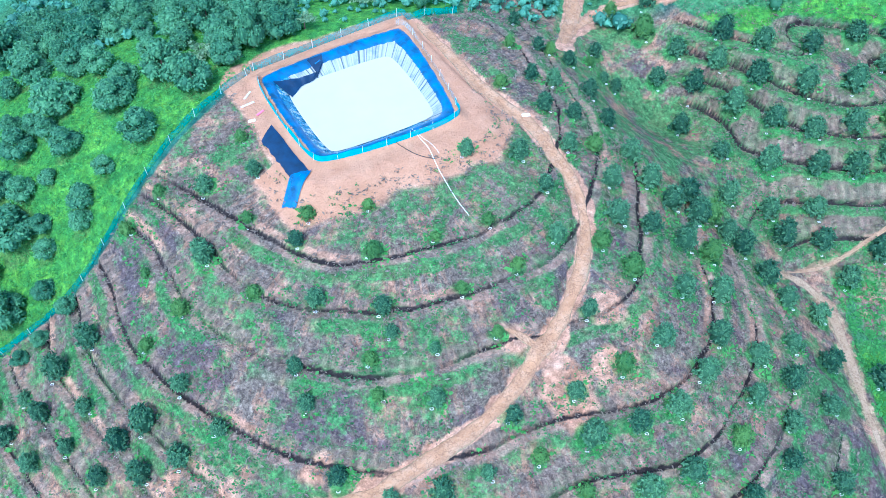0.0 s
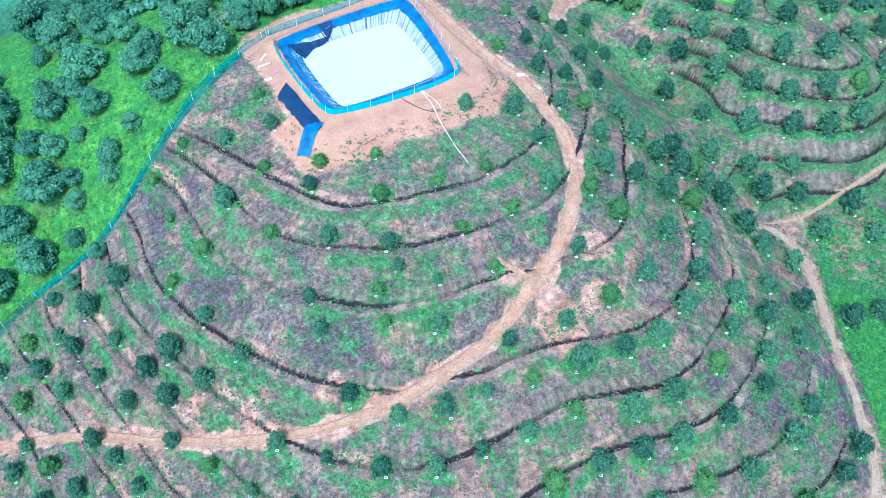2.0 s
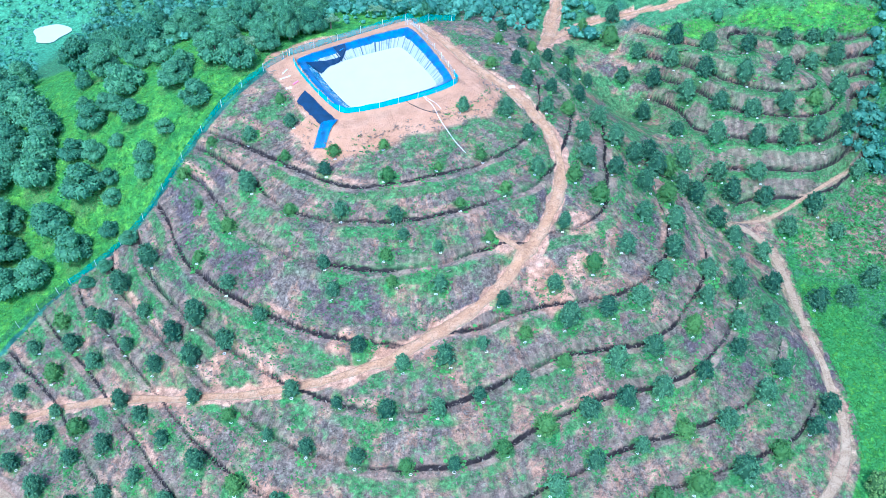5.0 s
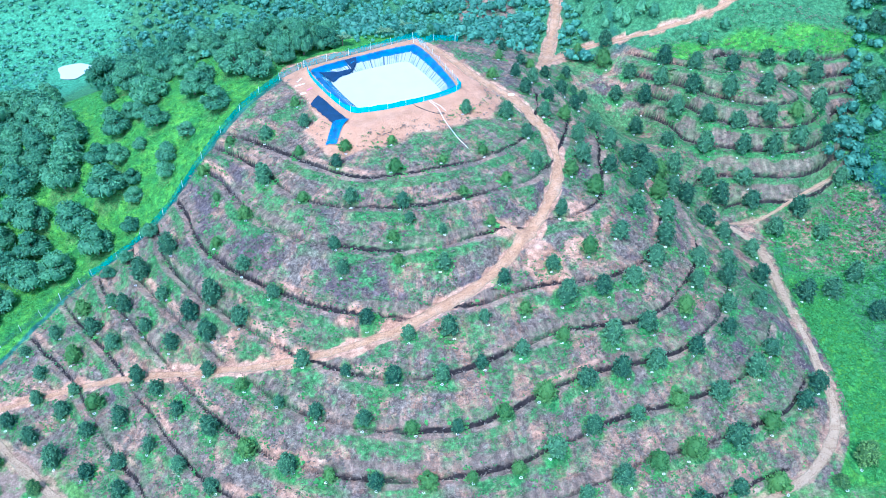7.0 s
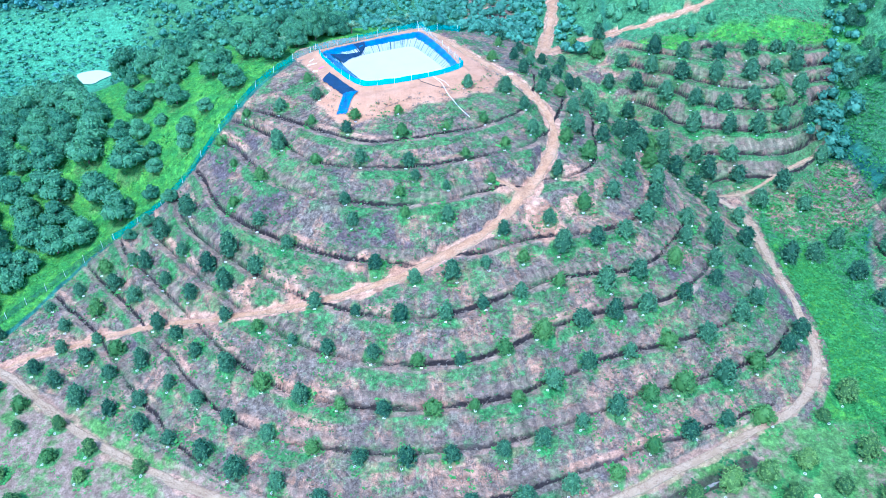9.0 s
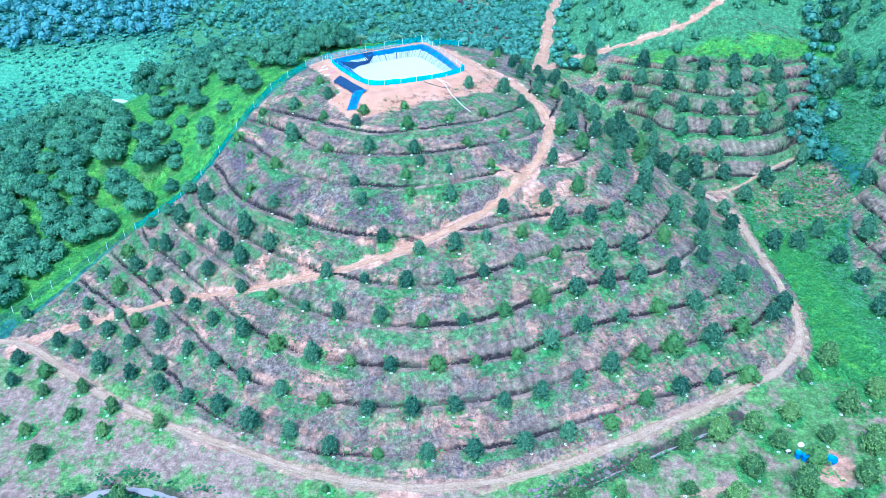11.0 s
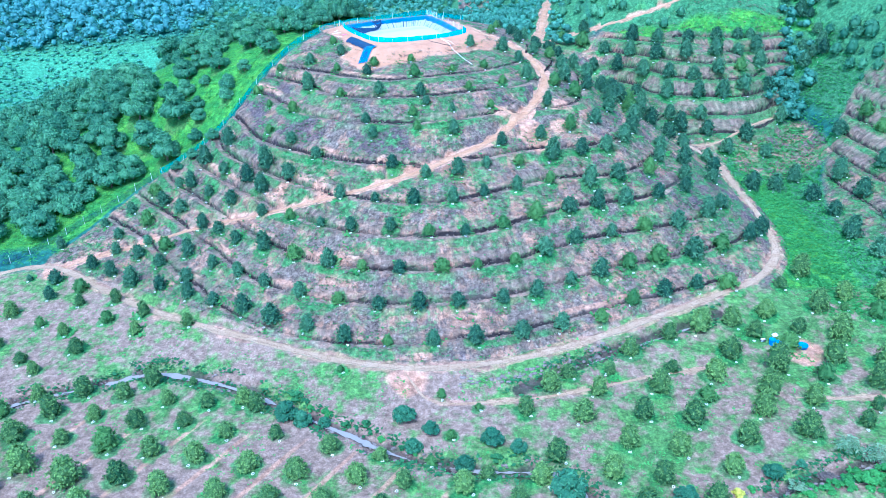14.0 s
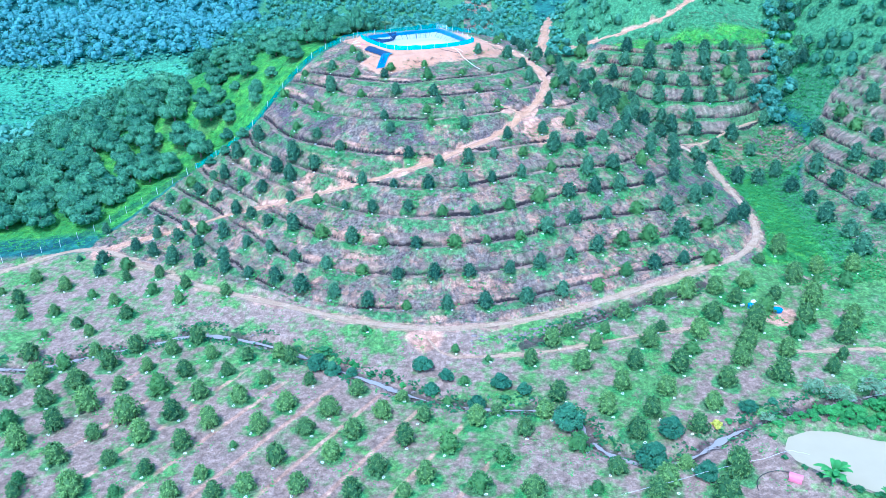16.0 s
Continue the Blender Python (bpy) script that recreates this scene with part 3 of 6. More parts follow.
slope = np.maximum.reduce([za, zb * 0.9 * (1 - top_b), zc * 0.95, 0.9 * step(12, 18, fx) * step(56, 50, fx) * step(50, 60, fy) * step(114, 106, fy) * (1 - gully) * (1 - top_b), step(38, 44, fx) * step(60, 57, fx) * step(14, 20, fy) * step(72, 66, fy) * (1 - gully), 0.8 * step(57, 60, fx) * step(56, 62, fy) * step(82, 76, fy) * step(80, 77, fx)])
h1 = h0 + 0.14 * ripple(fx, fy, 5.0, 1) * step(-40, 0, fy) + 0.08 * ripple(fx, fy, 1.6, 2)
q_a = terrace_height(fx, fy, h1)
q_b = h1 - 0.03 * (fx - 55) + 0.12 * ripple(fx, fy, 9.0, 7)


steep = steepness(fx, fy)


def bands(q, levels, lo, hi):
    """1 on the strips that lie between lo and hi metres uphill of a bench's middle."""
    out = np.zeros(q.shape)
    for v in levels:
        u = (q - v) / steep
        out = np.maximum(out, step(lo - 0.2, lo + 0.1, u) * step(hi + 0.2, hi - 0.1, u))
    return out


saddle = step(1.25, 0.75, np.hypot((fx - 30) / 11, (fy - 86) / 13) + 0.2 * ripple(fx, fy, 4.0, 21))
wild = ripple(fx, fy, 4.0, 8) + 0.5 * ripple(fx, fy, 1.7, 3)
face = np.maximum.reduce([za * bands(q_a, BENCH_A, 0.85, 2.3) * np.clip(0.55 + 0.4 * ripple(fx, fy, 6.0, 17), 0.1, 0.85), zb * (1 - top_b) * bands(q_b, BENCH_B, 0.8, 3.4) * np.clip(0.58 + 0.35 * ripple(fx, fy, 4.0, 19), 0.15, 0.8) * (1 - saddle), zc * bands(h1, BENCH_C, 0.8, 2.6) * 0.8])
bench = np.maximum.reduce([za * bands(q_a, BENCH_A, -1.9, -0.5) * (0.5 + 0.6 * wild), zb * bands(q_b, BENCH_B, -1.3, 0.25) * 0.85, zc * bands(h1, BENCH_C, -1.5, -0.3) * 0.6])
ledge = np.maximum(za * bands(q_a, BENCH_A, -0.7, 0.35), zb * bands(q_b, BENCH_B, -0.4, 0.3) * 0.6) * np.clip(0.75 + 0.5 * ripple(fx, fy, 7.0, 6), 0, 1)
# dark strip behind each bench: the cut's shade as a colour mask
drain_shade = np.maximum.reduce([za * bands(q_a, BENCH_A, 0.38, 0.86) * np.clip(1.02 + 0.5 * ripple(fx, fy, 6.5, 12), 0.45, 1.25), zb * (1 - top_b) * bands(q_b, BENCH_B, 0.36, 0.86) * 1.0, zc * bands(h1, BENCH_C, 0.36, 0.84) * 1.0])
turn_b = np.arctan2(fx - 56, -(fy - 112)) * 26
round_way = np.where(zb > 0.3, turn_b, np.where(fx > 62, fy, np.arctan2(fx + 6, -(fy - 75)) * 45))
burnt = np.zeros(fx.shape)
for cx, cy, r in ((43, 38.4, 6), (36, 38.4, 4), (45.5, 43, 5), (52, 39, 4), (52.5, 32, 3.5), (32.3, 55, 5), (24, 62, 5), (12.3, 57, 3), (47, 50, 5), (-41, 50, 6), (-30, 48, 5), (-12, 39, 5), (-38, 63, 5)):
    burnt = np.maximum(burnt, step(r + 2, r - 2.5, np.hypot(fx - cx, fy - cy) + 1.6 * ripple(fx, fy, 2.2, 4)))
lawn = 0.05 + 0.32 * step(-2, 12, fx + 0.3 * fy) - 0.55 * step(-8, -22, fx) * step(-8, -16, fy) - 0.9 * step(9, 5, np.hypot(fx - 33, fy + 36)) - 0.6 * step(10, 6, np.hypot(fx - 30, fy + 27)) + 0.45 * ripple(fx, fy, 8.0, 5)
bare = step(5.2, 3.6, s_crest * np.where(fy - 0.5 * fx < 80, 0.58, 1.0) + 0.7 * ripple(fx, fy, 3, 3))
cutbank = za * bands(q_a, BENCH_A, 0.9, 1.9) * step(0.05, 0.5, ripple(fx, fy, 7.0, 15))
bare = np.maximum(bare, cutbank * 0.6)
for name, line, half in ROADS:
    d, run = along(line, fx, fy)
    bare = np.maximum(bare, step(half * 1.25 + 0.2, half, d + 0.7 * ripple(fx, fy, 2.6, 6) + 0.3 * ripple(fx, fy, 0.9, 2)) * (0.85 if name in ("ROAD_UP", "ROAD_FAR", "ROAD_HILL") else 0.5))
for cx, cy, r in ((-7.5, -3.5, 3.0), (13.8, 44.0, 3.2), (14.9, 41.8, 2.4), (18.7, 46, 2.2), (19.5, 52.6, 2.4), (8.2, 48.2, 2.2), (-31, 35.0, 1.7), (-24, 32.9, 1.6), (-14, 34.4, 1.8), (-72, 30.5, 3.0), (50, 1, 3.0)):
    bare = np.maximum(bare, step(r + 1.0, r - 1.2, np.hypot(fx - cx, fy - cy) + 0.9 * ripple(fx, fy, 1.6, 4)) * 0.85)
# furrows of bare earth between the rows of the flat orchard
across = (fx + 24.5) * 0.83 - (fy + 33.3) * 0.56
furrow = step(0.93, 0.995, np.cos(across * 2 * math.pi / 7.0 + 0.25 * ripple(fx, fy, 9, 4)) * 0.5 + 0.5) * step(-62, -50, fx) * step(0, -8, fx + 0.6 * (fy + 14)) * step(-12, -18, fy + 0.25 * (fx + 15))
bare = np.maximum(bare, furrow * 0.62)
bare = np.maximum(bare, step(4.5, 1.5, s_pond) * 0.3 * step(48, 40, fx))
mud = np.maximum(step(1.7, 0.5, d_stream + 0.7 * ripple(fx, fy, 1.9, 7)) * 0.7, step(1.4, 0.5, d_ditch))
for name, v in (("lush", np.maximum.reduce([west, top_b * (0.85 * step(110, 106, fy) + 0.35 * ripple(fx, fy, 4.0, 9)), gully * step(62, 52, fy) * step(68, 63, fx)])), ("vale", np.maximum.reduce([field * 1.3, spur * 1.5, east * 1.2, gully, top_b])), ("meadow", field * 1.1), ("flat", plain_flat * (1 - gully)), ("slope", slope), ("ledge", ledge), ("face", face), ("bench", bench), ("burnt", burnt), ("pad", step(5.6, 3.4, s_crest * np.where(fy - 0.5 * fx < 80, 0.62, 1.15) + 0.7 * ripple(fx, fy, 3, 3))), ("growth", np.maximum(zb * 1.15, zc * 0.8) - 0.5 * za * step(24, 10, fy) + 0.4 * za * step(26, 32, fx) + 1.6 * saddle), ("lawn", lawn), ("round", round_way), ("down", h1), ("bare", bare), ("drain_shade", drain_shade), ("mud", mud)):
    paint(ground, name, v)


# ---- roads: ribbons of worn clay laid on the ground ----
def ribbon(name, line, half, mat, label, category, lift=0.05, rough_edge=0.5, pale=None, wide=None, spacing=0.5, across=9):
    p = np.array(line, float)
    seg = np.r_[0, np.cumsum(np.hypot(*np.diff(p, axis=0).T))]
    s = np.arange(0, seg[-1], spacing)
    cx, cy = np.interp(s, seg, p[:, 0]), np.interp(s, seg, p[:, 1])
    tx, ty = np.gradient(cx), np.gradient(cy)
    n = np.hypot(tx, ty) + 1e-9
    nx, ny = -ty / n, tx / n
    half = half * (1 if wide is None else np.interp(cx, *wide)) * np.clip(np.minimum(s, seg[-1] - s) / 4.0 + 0.2, 0.2, 1)
    left = half * (1 + rough_edge * ripple(s, s * 0.3, 1.7, 3) * 0.6 + rough_edge * ripple(s, s, 5.0, 9))
    right = half * (1 + rough_edge * ripple(s, -s * 0.3, 1.9, 4) * 0.6 + rough_edge * ripple(s, -s, 4.3, 2))
    t = np.linspace(-1, 1, across)
    off = np.where(t < 0, t * right[:, None], t * left[:, None])
    x, y = cx[:, None] + nx[:, None] * off, cy[:, None] + ny[:, None] * off
    z = land(x.ravel(), y.ravel()).reshape(x.shape) + lift * (1 - 2.2 * (np.abs(t) > 0.95))
    i = np.arange(x.size).reshape(x.shape)
    q = np.stack([i[:-1, :-1], i[1:, :-1], i[1:, 1:], i[:-1, 1:]], -1).reshape(-1, 4)[:, ::-1]
    ob = mesh_object(name, np.c_[x.ravel(), y.ravel(), z.ravel()], q, mat)
    tagged(ob, label, category, kind="structure")
    paint(ob, "rut", (np.exp(-((np.abs(off) - 0.75) / 0.22) ** 2)).ravel())
    paint(ob, "verge", np.broadcast_to(np.abs(t) ** 2, x.shape).ravel())
    paint(ob, "pale", np.full(x.size, 0.0 if pale is None else pale))
    return ob


ribbon("road", ROAD_UP, 1.05, CLAY_ROAD, "worn orange clay track climbing the terraced hill", "dirt road", wide=((-71, -30, -8, 6, 13, 18), (0.6, 0.7, 0.8, 0.95, 1.05, 0.85)))
ribbon("road", ROAD_BASE, 0.72, CLAY_ROAD, "pale sandy track round the foot of the hill", "dirt road", pale=0.75)
ribbon("road", ROAD_FAR, 1.2, CLAY_ROAD, "reddish clay track over the saddle", "dirt road")
ribbon("road", ROAD_HILL, 0.9, CLAY_ROAD, "reddish clay track on the far hill", "dirt road")
ribbon("path", PATH_SADDLE, 0.4, CLAY_ROAD, "narrow clay path below the far terraces", "footpath", pale=0.4)
ribbon("path", PATH_FLAT, 0.28, CLAY_ROAD, "narrow pale footpath through the flat orchard", "footpath", pale=0.6)
ribbon("path", PATH_EAST, 0.4, CLAY_ROAD, "pale footpath through the flat orchard", "footpath", pale=0.6)
ribbon("path", PATH_BRANCH, 0.75, CLAY_ROAD, "short clay spur onto a terrace", "footpath")


def water_ribbon(name, line, half, label, drop):
    p = np.array(line, float)
    seg = np.r_[0, np.cumsum(np.hypot(*np.diff(p, axis=0).T))]
    s = np.arange(0, seg[-1], 0.5)
    cx, cy = np.interp(s, seg, p[:, 0]), np.interp(s, seg, p[:, 1])
    tx, ty = np.gradient(cx), np.gradient(cy)
    n = np.hypot(tx, ty) + 1e-9
    wid = half * np.clip(0.9 + 1.2 * ripple(s, s, 3.1, 6) + 0.7 * ripple(s, s, 1.1, 4), 0.02, 3) * np.clip(np.minimum(s, s[-1] - s) / 2.5, 0.15, 1)
    zc = smooth_land(cx, cy)
    for _ in range(30):
        zc[1:-1] = (zc[:-2] + zc[1:-1] * 2 + zc[2:]) / 4
    zc = zc - drop
    v = np.concatenate([np.c_[cx - (-ty / n) * wid, cy - (tx / n) * wid, zc], np.c_[cx + (-ty / n) * wid, cy + (tx / n) * wid, zc]])
    k = np.arange(len(s) - 1)
    q = np.stack([k, k + 1, k + 1 + len(s), k + len(s)], -1)
    return tagged(mesh_object(name, v, q, STREAM_WATER), label, "stream", kind="structure")


water_ribbon("stream", STREAM, 0.34, "shallow grey stream in a muddy bed", 0.72)
water_ribbon("ditch_water", DITCH, 0.16, "shallow water in a muddy ditch below the track", 0.95)

# ---- trees ----
def leaf_quads(centres, dirs, size, wide, rgen, out=None):
    """A leaf blade at each centre, pointing along dirs; with out, its flat side faces that way."""
    n = len(centres)
    r = rgen.normal(size=(n, 3))
    if out is not None:
        o = out / (np.linalg.norm(out, axis=1, keepdims=True) + 1e-9) + 0.28 * r
        dirs = dirs - 0.8 * o * np.sum(dirs * o, axis=1, keepdims=True) / np.sum(o * o, axis=1, keepdims=True)
        r = o
    d = dirs / (np.linalg.norm(dirs, axis=1, keepdims=True) + 1e-9)
    s = np.cross(d, r)
    s /= np.linalg.norm(s, axis=1, keepdims=True) + 1e-9
    L = (size * rgen.uniform(0.7, 1.3, n))[:, None]
    w = L * wide
    a, b = centres - d * L * 0.5, centres + d * L * 0.5
    v = np.stack([a, centres + s * w * 0.5, b, centres - s * w * 0.5], 1).reshape(-1, 3)
    f = np.arange(4 * n).reshape(n, 4)
    return v, f


def lump(rgen, radius, rings=7, around=10, rough=0.12):
    """A rough closed core for a crown, unit scale times radius (rx, ry, rz), as quads."""
    u = np.linspace(0, math.pi, rings)
    t = np.linspace(0, 2 * math.pi, around, endpoint=False)
    U, T_ = np.meshgrid(u, t, indexing="ij")
    k = 1 + rough * rgen.normal(size=U.shape)
    k[0], k[-1] = 1, 1
    v = np.stack([np.sin(U) * np.cos(T_) * k * radius[0], np.sin(U) * np.sin(T_) * k * radius[1], np.cos(U) * k * radius[2]], -1).reshape(-1, 3)
    i = np.arange(rings * around).reshape(rings, around)
    j = np.roll(i, -1, 1)
    f = np.stack([i[:-1], i[1:], j[1:], j[:-1]], -1).reshape(-1, 4)
    return v, f


def joined(*pieces):
    vs, fs, k = [], [], 0
    for v, f in pieces:
        vs.append(v)
        fs.append(f + k)
        k += len(v)
    return np.concatenate(vs), np.concatenate(fs)


def tube(points, radii, sides=6):
    """A tapered tube through points, as quads."""
    p = np.array(points, float)
    rings = []
    for i, q in enumerate(p):
        d = p[min(i + 1, len(p) - 1)] - p[max(i - 1, 0)]
        d /= np.linalg.norm(d) + 1e-9
        a = np.cross(d, (0.3, 0.9, 0.2) if abs(d[2]) > 0.5 else (0, 0, 1))
        a /= np.linalg.norm(a)
        b = np.cross(d, a)
        t = np.linspace(0, 2 * math.pi, sides, endpoint=False)
        rings.append(q + radii[i] * (np.cos(t)[:, None] * a + np.sin(t)[:, None] * b))
    v = np.concatenate(rings)
    i = np.arange(len(v)).reshape(len(p), sides)
    j = np.roll(i, -1, 1)
    return v, np.stack([i[:-1], j[:-1], j[1:], i[1:]], -1).reshape(-1, 4)


def young_crown(seed, leaves=1000, tall=1.2, leaf=0.14, tufts=60):
    """An egg-shaped crown of leafy shoots one metre wide at its widest and `tall` high, its foot at z = 0.1."""
    g = np.random.default_rng(seed)
    p1, p2, p3 = g.uniform(0, 6, 3)

    def outline(u, turn):
        lobes = 1 + 0.11 * np.sin(3 * turn + p1 + 5 * u) + 0.10 * np.sin(5 * turn - 7 * u + p2) + 0.07 * np.sin(9 * turn + 13 * u + p3)
        return 0.49 * np.sqrt(np.clip(1 - ((u - 0.4) / 0.615) ** 2, 0.02, 1)) * np.clip(1.25 - u, 0, 1) ** 0.3 * lobes
    # the shoots: each one a spray of leaves round its tip
    su = (np.arange(tufts) + g.uniform(0, 1, tufts)) / tufts
    su = su ** 1.15 * 0.97 + 0.02
    st = 2.4 * np.arange(tufts) + g.uniform(-0.4, 0.4, tufts)
    reach = g.uniform(0.82, 1.12, tufts)
    pick = g.integers(0, tufts, leaves)
    u, turn = su[pick], st[pick]
    r = outline(u, turn) * reach[pick]
    tip = np.c_[np.cos(turn) * r, np.sin(turn) * r, 0.1 + u * (tall - 0.1)]
    out = np.c_[np.cos(turn) * (1.1 - 0.8 * u), np.sin(turn) * (1.1 - 0.8 * u), 0.25 + 0.9 * u]
    out /= np.linalg.norm(out, axis=1, keepdims=True)
    spray = g.normal(size=(leaves, 3))
    spray /= np.linalg.norm(spray, axis=1, keepdims=True)
    c = tip + spray * 0.085 * g.uniform(0.4, 1.25, (leaves, 1)) - out * 0.05
    blades = leaf_quads(c, spray + out * 0.7 - np.array([0, 0, 0.25]), leaf, 0.42, g, out + 0.55 * spray + np.array([0, 0, 0.25]))
    ku, kt = np.meshgrid(np.linspace(0, 1, 9), np.linspace(0, 2 * math.pi, 12, endpoint=False), indexing="ij")
    kr = outline(np.clip(ku, 0.03, 0.97), kt) * 0.76 * (1 + 0.1 * g.normal(size=ku.shape))
    v = np.stack([np.cos(kt) * kr, np.sin(kt) * kr, 0.12 + ku * (tall - 0.2)], -1).reshape(-1, 3)
    i = np.arange(9 * 12).reshape(9, 12)
    j = np.roll(i, -1, 1)
    return joined((v, np.stack([i[:-1], j[:-1], j[1:], i[1:]], -1).reshape(-1, 4)), blades)


def round_crown(seed, leaves=800, tall=0.9, leaf=0.12, lobes=12):
    """A broad crown of several leafy heads in two tiers, one metre wide."""
    g = np.random.default_rng(seed)
    pieces = []
    low = lobes * 2 // 3
    for i in range(lobes):
        a = 2.4 * i + g.uniform(-0.3, 0.3)
        far = g.uniform(0.24, 0.34) if i < low else g.uniform(0.0, 0.15)
        cz = tall * (g.uniform(0.26, 0.46) if i < low else g.uniform(0.58, 0.76))
        rad = np.array([1, 1, 0.95]) * g.uniform(0.15, 0.23)
        centre = np.array([math.cos(a) * far, math.sin(a) * far, cz])
        v, f = lump(g, rad * 0.82, 6, 8, 0.15)
        pieces.append((v + centre, f))
        k = leaves // lobes
        d = g.normal(size=(k, 3))
        d /= np.linalg.norm(d, axis=1, keepdims=True)
        d[:, 2] = np.where(d[:, 2] < -0.5, -d[:, 2], d[:, 2])
        c = centre + d * rad * g.uniform(0.8, 1.15, (k, 1))
        pieces.append(leaf_quads(c, d + g.normal(size=(k, 3)) * 0.5 - np.array([0, 0, 0.25]), leaf * 1.2, 0.6, g, d + np.array([0, 0, 0.3])))
    return joined(*pieces)


def limbs(seed, tall, crown_r, spread=4):
    """A tapered trunk with a few limbs."""
    g = np.random.default_rng(seed)
    pieces = [tube([(0, 0, -0.15), (0.01, 0, 0.1 * tall), (0.0, 0.01, 0.4 * tall), (0.01, 0, 0.75 * tall)], [0.045, 0.035, 0.026, 0.008])]
    for i in range(spread):
        a = 2 * math.pi * i / spread + g.uniform(-0.4, 0.4)
        z = tall * g.uniform(0.2, 0.45)
        e = (math.cos(a) * crown_r, math.sin(a) * crown_r, z + tall * 0.22)
        pieces.append(tube([(0, 0, z), tuple(0.55 * q for q in e[:2]) + (z + 0.08 * tall,), e], [0.018, 0.013, 0.005], 5))
    return joined(*pieces)


def tree_kind(name, label, crown, wood, leaf_mat):
    ob = thing(name, label, "tree")
    mesh_object("trunk", *wood, BARK, ob)
    mesh_object("crown", *crown, leaf_mat, ob, flat=True)
    ob.location = (0, -4000, -400)
    return ob


YOUNG = [tree_kind("fruit_tree", "young fruit tree with dense dark green egg-shaped crown", young_crown(10 + i, tall=(1.2, 1.1, 1.3, 1.15, 1.02)[i]), limbs(30 + i, 1.2, 0.3), LEAF_YOUNG) for i in range(5)]
GROWN = [tree_kind("fruit_tree", "well grown fruit tree with full olive green crown", young_crown(16 + i, 1500, (1.12, 1.02, 1.2)[i], 0.12, 80), limbs(36 + i, 1.2, 0.3), LEAF_FLAT) for i in range(3)]
LIGHT = [tree_kind("sapling", "small fruit tree with light green leaves", young_crown(20 + i, 900, (1.1, 1.0)[i], 0.14, 40), limbs(40 + i, 1.1, 0.28), LEAF_LIGHT) for i in range(2)]
BROAD = [tree_kind("broad_tree", "broad blue-green tree beside the stream", round_crown(50 + i, 1900, 0.9, 0.085), limbs(60 + i, 0.7, 0.3), LEAF_BLUE) for i in range(2)]
OLD = [tree_kind("orchard_tree", "mature orchard tree with loose grey-green crown", round_crown(70 + i, 1800, (0.85, 0.95, 0.8, 1.0)[i], 0.062, (12, 14, 11, 13)[i]), limbs(80 + i, 0.66, 0.34, 5), LEAF_OLD) for i in range(4)]


def loop_mesh():
    """A white hose bent into a small squarish ring."""
    t = np.linspace(0, 2 * math.pi, 15)
    p = [(0.19 * math.copysign(abs(math.cos(a)) ** 0.6, math.cos(a)), 0.13 * math.copysign(abs(math.sin(a)) ** 0.6, math.sin(a)), 0.05 + 0.03 * math.sin(2 * a)) for a in t]
    return tube(p, [0.04] * 15, 5)


RING = mesh_object("hose_ring", *loop_mesh(), WHITE_PLASTIC)
tagged(RING, "small white plastic hose ring lying on the soil", "hose ring", "white rings at the trees")
RING.location = (0, -4000, -400)


def stand(kind, x, y, wide, tall=1.0, sink=0.05, group=""):
    z = z_at(x, y)
    m = pose(x, y, z - sink, rng.uniform(-3, 3), rng.uniform(-3, 3), rng.uniform(0, 360)) @ Matrix.Diagonal((wide, wide, wide * tall, 1))
    ob = copy_thing(kind, m)
    if group:
        tagged(ob, group=group)
    return ob


def plant(where, *spots):
    for x, y, wide in spots:
        if y > 30 and along(ROAD_BASE, np.array([x]), np.array([y]))[0][0] < 1.6:
            continue
        FEET.append((x, y, wide))
        wide = min(max(wide, 1.1), 4.6)
        light = wide < 1.7 and rng.random() < 0.7 or rng.random() < 0.10
        pool = LIGHT if light else GROWN if where == "flat orchard" else YOUNG
        stand(pool[int(rng.integers(len(pool)))], x, y, wide * (0.95 if where == "flat orchard" else 1.14), rng.uniform(0.92, 1.1), group="fruit trees on the " + where)
        a = rng.uniform(-0.9, 0.9) - math.pi / 2
        rx, ry = x + math.cos(a) * wide * 0.52, y + math.sin(a) * wide * 0.52
        if where == "flat orchard" or ry < 24:
            copy_thing(RING, pose(rx, ry, z_at(rx, ry) + 0.02, rng.uniform(-8, 8), rng.uniform(-8, 8), rng.uniform(0, 360)))
        else:
            FAR_RINGS.append((rx, ry))


FAR_RINGS, FEET, SHADY = [], [], []


def broad(*spots):
    for x, y, wide in spots:
        stand(BROAD[int(rng.integers(2))], x, y, wide, 0.9, group="broad trees by the stream")


plant('terraces of the hill', (-10.6, 3.1, 1.4), (-3.9, 2.7, 1.9), (2.3, 2.8, 2.2), (9.1, 3.8, 2.3), (-28.7, 8.4, 2.5), (-22.9, 6.5, 1.9), (-17.1, 4.0, 2.0), (-12.3, 8.8, 1.9), (-6.0, 8.4, 2.1), (-0.1, 8.7, 1.9), (15.2, 5.4, 2.1), (21.3, 7.3, 1.9), (-39.0, 14.1, 1.8), (-33.6, 11.4, 2.3))
plant('terraces of the hill', (-24.9, 12.8, 1.9), (-18.6, 10.5, 1.7), (-9.3, 14.2, 1.9), (-2.6, 13.9, 2.2), (2.9, 14.6, 1.3), (6.6, 9.4, 1.8), (11.9, 10.9, 2.1), (17.4, 13.6, 1.7), (26.8, 11.3, 1.9), (32.3, 13.9, 2.4), (-49.6, 20.3, 1.9), (-43.9, 16.9, 2.0), (-36.0, 19.1, 1.8), (-30.9, 15.8, 1.8))
